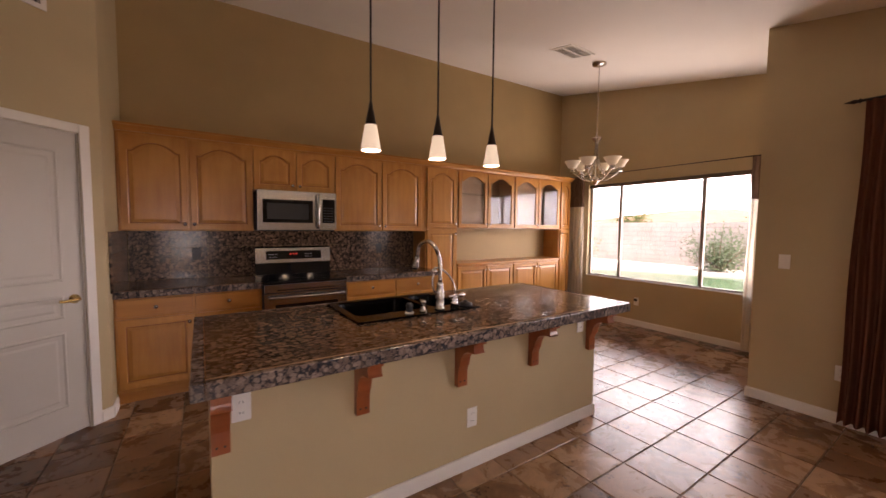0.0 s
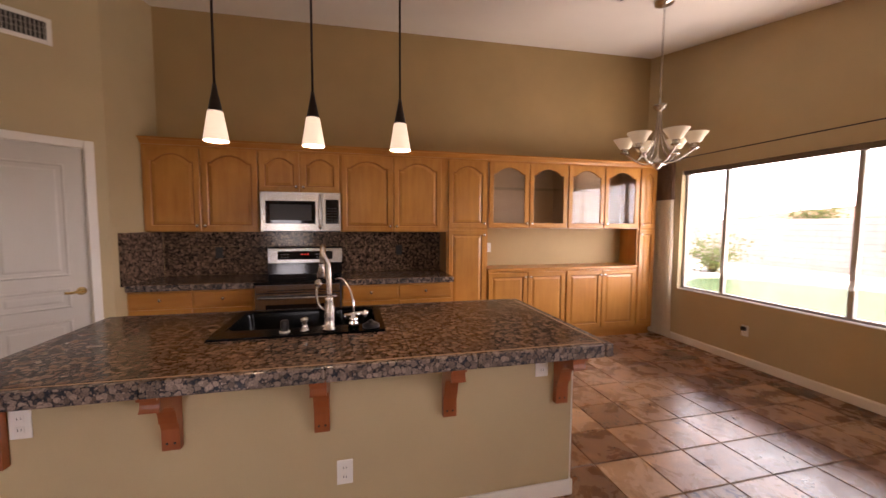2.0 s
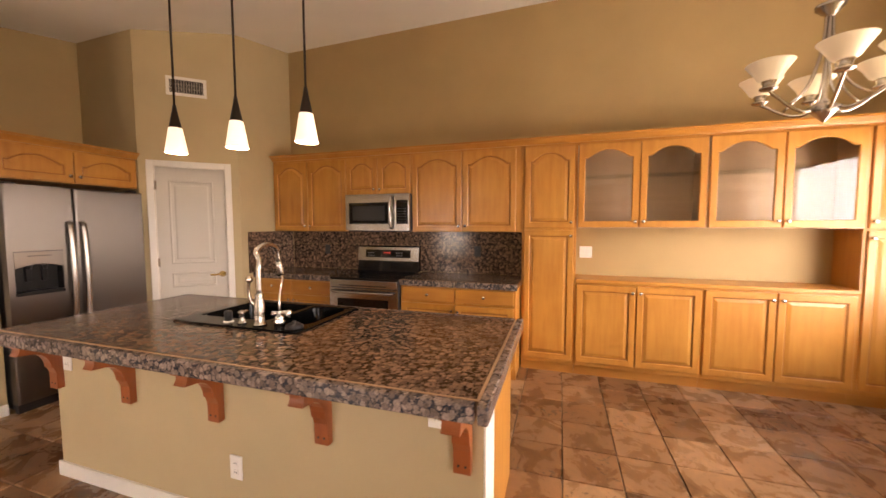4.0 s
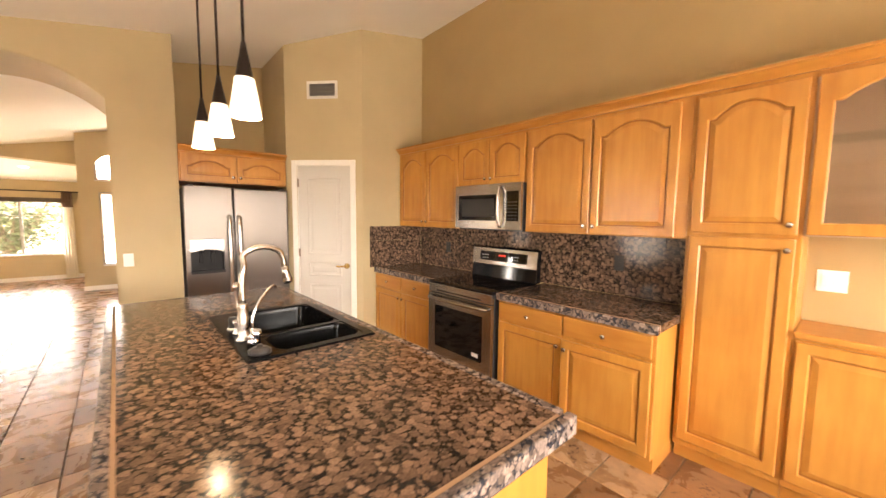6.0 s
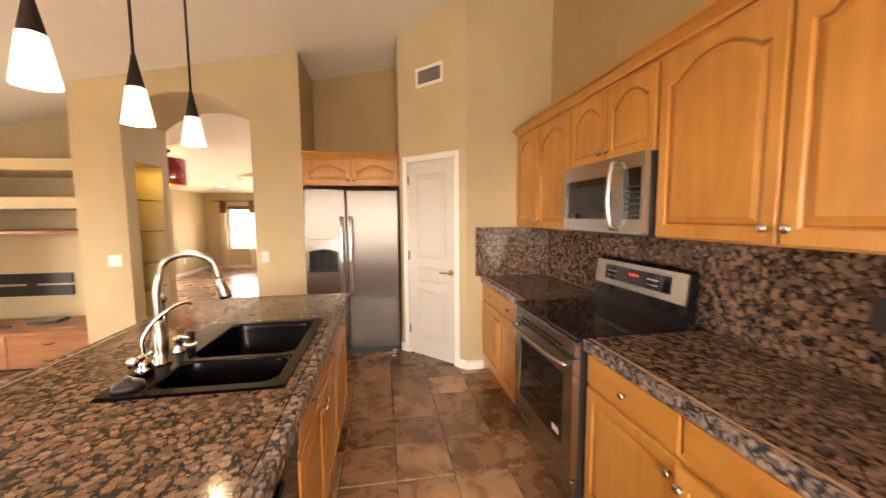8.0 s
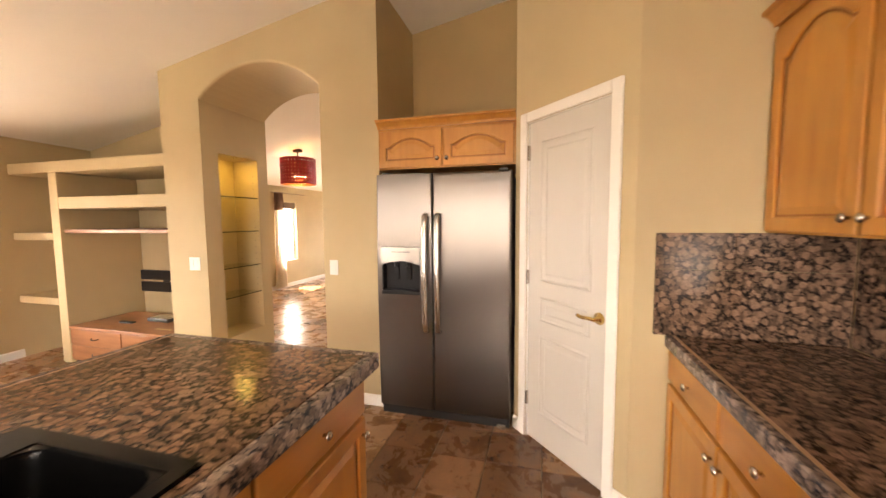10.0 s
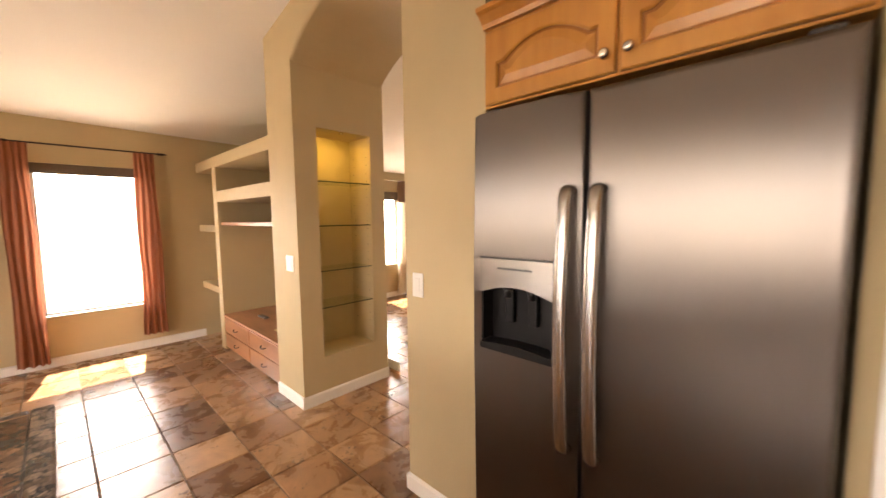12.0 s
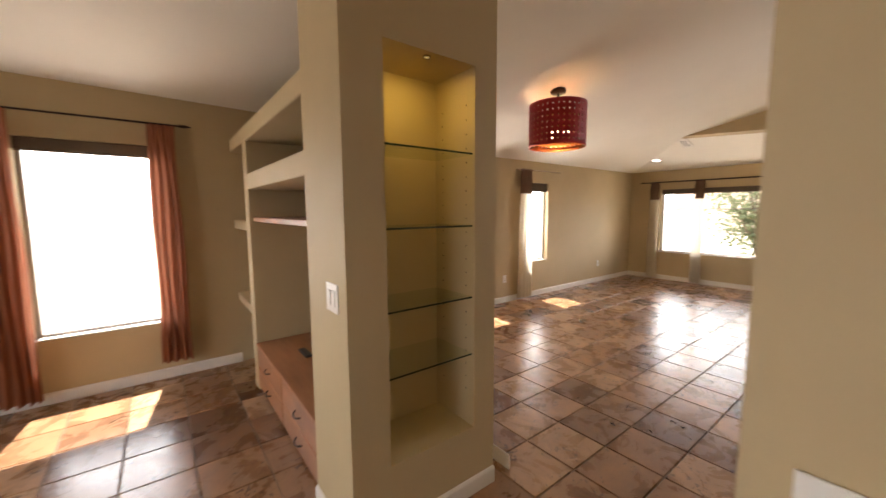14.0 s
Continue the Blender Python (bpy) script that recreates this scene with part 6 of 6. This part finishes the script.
def pool():
    p = thing("swimming_pool", "kidney-shaped green pool with pale coping", "pool", (11.0, 5.2, G + 0.03))
    pts = [(2.2 * math.cos(a) * (1 + 0.14 * math.cos(2 * a + 0.6)), 3.3 * math.sin(a) * (1 + 0.10 * math.sin(2 * a))) for a in (2 * math.pi * i / 40 for i in range(40))]
    part("water", prism(pts, "z", 0.0, 0.012), mw, p, "green pool water")
    bm = bmesh.new()
    n = len(pts)
    for i in range(n):
        a, b = Vector((*pts[i], 0)), Vector((*pts[(i + 1) % n], 0))
        c, d = b * 1.10, a * 1.10
        prism([(a.x, a.y), (b.x, b.y), (c.x, c.y), (d.x, d.y)], "z", 0.0, 0.07, bm)
    part("coping", bm, M_DECK, p, "pale coping ring")


pool()


def block_wall():
    w = thing("block_wall", "grey-brown concrete block garden wall", "garden wall", (16.4, 1.6, G))
    bm = box(0.02, 0.17, 0, 14, 0, 1.75)
    part("mortar", bm, M_GROUT, w)
    me = None
    for r in range(9):
        for c in range(36):
            y = -0.2 * (r % 2) + c * 0.405
            if y + 0.2 < 0 or y > 13.8 or len(w.children) > 330:
                continue
            if me is None:
                b0 = part("block", box(0, 0.18, 0.004, 0.398, 0.004, 0.196, 0.006), M_BLOCK, w)
                me = b0.data
                b0.location = (0, y, r * 0.2)
                continue
            ob = new("block", me)
            ob.parent = w
            ob.location = (0, y, r * 0.2)


block_wall()


def shrub(name, label, x, y, h, r, n, mat, seed, trunk=0.0, leaf=0.09):
    """Limbs with many small leaves in uneven clumps."""
    rnd = random.Random(seed)
    t = thing(name, label, "tree" if trunk else "bush", (x, y, G))
    tb = bmesh.new()
    tips = []
    for i in range(9):
        a = 2 * math.pi * i / 9 + rnd.uniform(-0.3, 0.3)
        rr = r * rnd.uniform(0.4, 0.9)
        hh = trunk + (h - trunk) * rnd.uniform(0.45, 0.95)
        p = [(0, 0, 0), (0.03 * math.cos(a), 0.03 * math.sin(a), trunk * 0.9 + 0.05), (rr * 0.5 * math.cos(a), rr * 0.5 * math.sin(a), (trunk + hh) / 2), (rr * math.cos(a), rr * math.sin(a), hh)]
        sp = smooth_path(p, 4)
        tube(sp, 0.03, 6, tb, radii=[0.035 * h * (1 - 0.85 * k / (len(sp) - 1)) for k in range(len(sp))])
        tips += sp[len(sp) // 2:]
    part("trunk", tb, M_TRUNK, t)
    bm = bmesh.new()
    for i in range(n):
        c = tips[rnd.randrange(len(tips))] + Vector((rnd.gauss(0, 1), rnd.gauss(0, 1), rnd.gauss(0, 0.8))) * r * 0.26
        if c.z < 0.05:
            continue
        d = Vector((rnd.uniform(-1, 1), rnd.uniform(-1, 1), rnd.uniform(-0.6, 0.8))).normalized()
        s = d.cross(Vector((rnd.uniform(-1, 1), rnd.uniform(-1, 1), 1))).normalized() * leaf * 0.35
        q = d * leaf * rnd.uniform(0.7, 1.3)
        bm.faces.new([bm.verts.new(v) for v in (c - q * 0.5, c + s, c + q * 0.5, c - s)])
    part("crown", bm, mat, t)
    return t


shrub("bush", "grey-green desert shrub against the block wall", 15.2, 5.3, 1.6, 0.95, 2600, M_LEAF, 1)
shrub("bush", "light green shrub by the garden wall", 12.6, 9.3, 1.3, 0.8, 1500, M_LEAF2, 2)
shrub("tree", "leafy green tree beyond the garden wall", 20.5, 11.5, 2.5, 0.9, 1500, M_LEAF2, 3, 1.2, 0.12)
shrub("tree", "green tree outside the dining room window", -12.9, -1.0, 2.7, 1.3, 3600, M_LEAF3, 4, 0.3, 0.11)
shrub("bush", "green shrub outside the entry", -9.3, 3.2, 1.2, 0.6, 900, M_LEAF2, 5)


def house(name, label, x, y, w, d, h, rh):
    t = thing(name, label, "house", (x, y, G))
    part("wall", box(-w / 2, w / 2, -d / 2, d / 2, 0, h), M_STUCCO, t)
    bm = bmesh.new()
    e2 = 0.5
    b = [bm.verts.new(p) for p in ((-w / 2 - e2, -d / 2 - e2, h), (w / 2 + e2, -d / 2 - e2, h), (w / 2 + e2, d / 2 + e2, h), (-w / 2 - e2, d / 2 + e2, h))]
    k = min(w, d) / 2
    rdg = [bm.verts.new((0, -d / 2 + k, h + rh)), bm.verts.new((0, d / 2 - k, h + rh))]
    bm.faces.new(b)
    for f in ((b[0], b[1], rdg[0]), (b[1], b[2], rdg[1], rdg[0]), (b[2], b[3], rdg[1]), (b[3], b[0], rdg[0], rdg[1])):
        bm.faces.new(f)
    bmesh.ops.recalc_face_normals(bm, faces=bm.faces)
    part("roof", bm, M_ROOF, t)


house("house", "single-storey stucco house beyond the garden wall", 27, 10.5, 9, 12, 1.9, 0.9)
house("house", "single-storey stucco house across the street", -34, 0.0, 10, 18, 2.8, 1.6)

def backdrop(name, x0, y0, x1, y1):
    """Upright glowing sheet, far off, added for the sky's glare in windows and floor reflections."""
    bm = bmesh.new()
    bm.faces.new([bm.verts.new(p) for p in ((x0, y0, -2), (x1, y1, -2), (x1, y1, 70), (x0, y0, 70))])
    structure(put(name, bm, M_SKYGLOW), "added glowing sheet standing for the bright sky", "backdrop")


M_SKYGLOW = glow("sky_glow", (0.97, 0.985, 1.0), 2.8, (0.2, 0.2, 0.2))
backdrop("backdrop_east", 110, -130, 110, 130)
backdrop("backdrop_south", -130, -110, 110, -110)
backdrop("backdrop_west", -130, -110, -130, 130)

# ---- floor tiles ----
PITCH = 0.325


def tile_bm(x=0.0, y=0.0, bm=None):
    bm = bm or bmesh.new()
    g, e2, zt = 0.0025, 0.004, 0.0
    o = [bm.verts.new(p) for p in ((x + g, y + g, -0.006), (x + PITCH - g, y + g, -0.006), (x + PITCH - g, y + PITCH - g, -0.006), (x + g, y + PITCH - g, -0.006))]
    i = [bm.verts.new(p) for p in ((x + g + e2, y + g + e2, zt), (x + PITCH - g - e2, y + g + e2, zt), (x + PITCH - g - e2, y + PITCH - g - e2, zt), (x + g + e2, y + PITCH - g - e2, zt))]
    bm.faces.new(i)
    for k in range(4):
        bm.faces.new((o[k], o[(k + 1) % 4], i[(k + 1) % 4], i[k]))
    return bm


PHX, PHY = 0.08, 0.03
near, rest = [], bmesh.new()
ix0, ix1 = math.floor((XW - 0.1) / PITCH), math.ceil((XE + 0.1) / PITCH)
iy0, iy1 = math.floor((YS - 0.1 - PHY) / PITCH), math.ceil((YB - PHY) / PITCH)
first = None
for i in range(ix0, ix1):
    for j in range(iy0, iy1):
        x, y = PHX + i * PITCH, PHY + j * PITCH
        cx, cy = x + PITCH / 2, y + PITCH / 2
        if cx < XW - 0.1 or cx > XE + 0.1 or cy < YS - 0.1 or cy > YB or (cx > 4.0 and cy < 0.8) or (cx < XS - 0.1 and cy > 1.0):
            continue
        inside = (-1.4 < cx < 4.0 and -2.3 < cy < 1.2) or (2.4 < cx < 5.2 and 1.2 < cy < 4.0) or (-1.3 < cx < 2.4 and 2.3 < cy < 3.5)
        if inside and len(near) < 300:
            if first is None:
                first = part("tile", tile_bm(), M_TILE, floor)
                first.location = (x, y, 0)
                near.append(first)
            else:
                ob = new("tile", first.data)
                ob.parent = floor
                ob.location = (x, y, 0)
                near.append(ob)
        else:
            tile_bm(x, y, rest)
ob = part("tiles", rest, M_TILE, floor)
tagged(ob, "brown travertine floor tiles", kind="stuff")
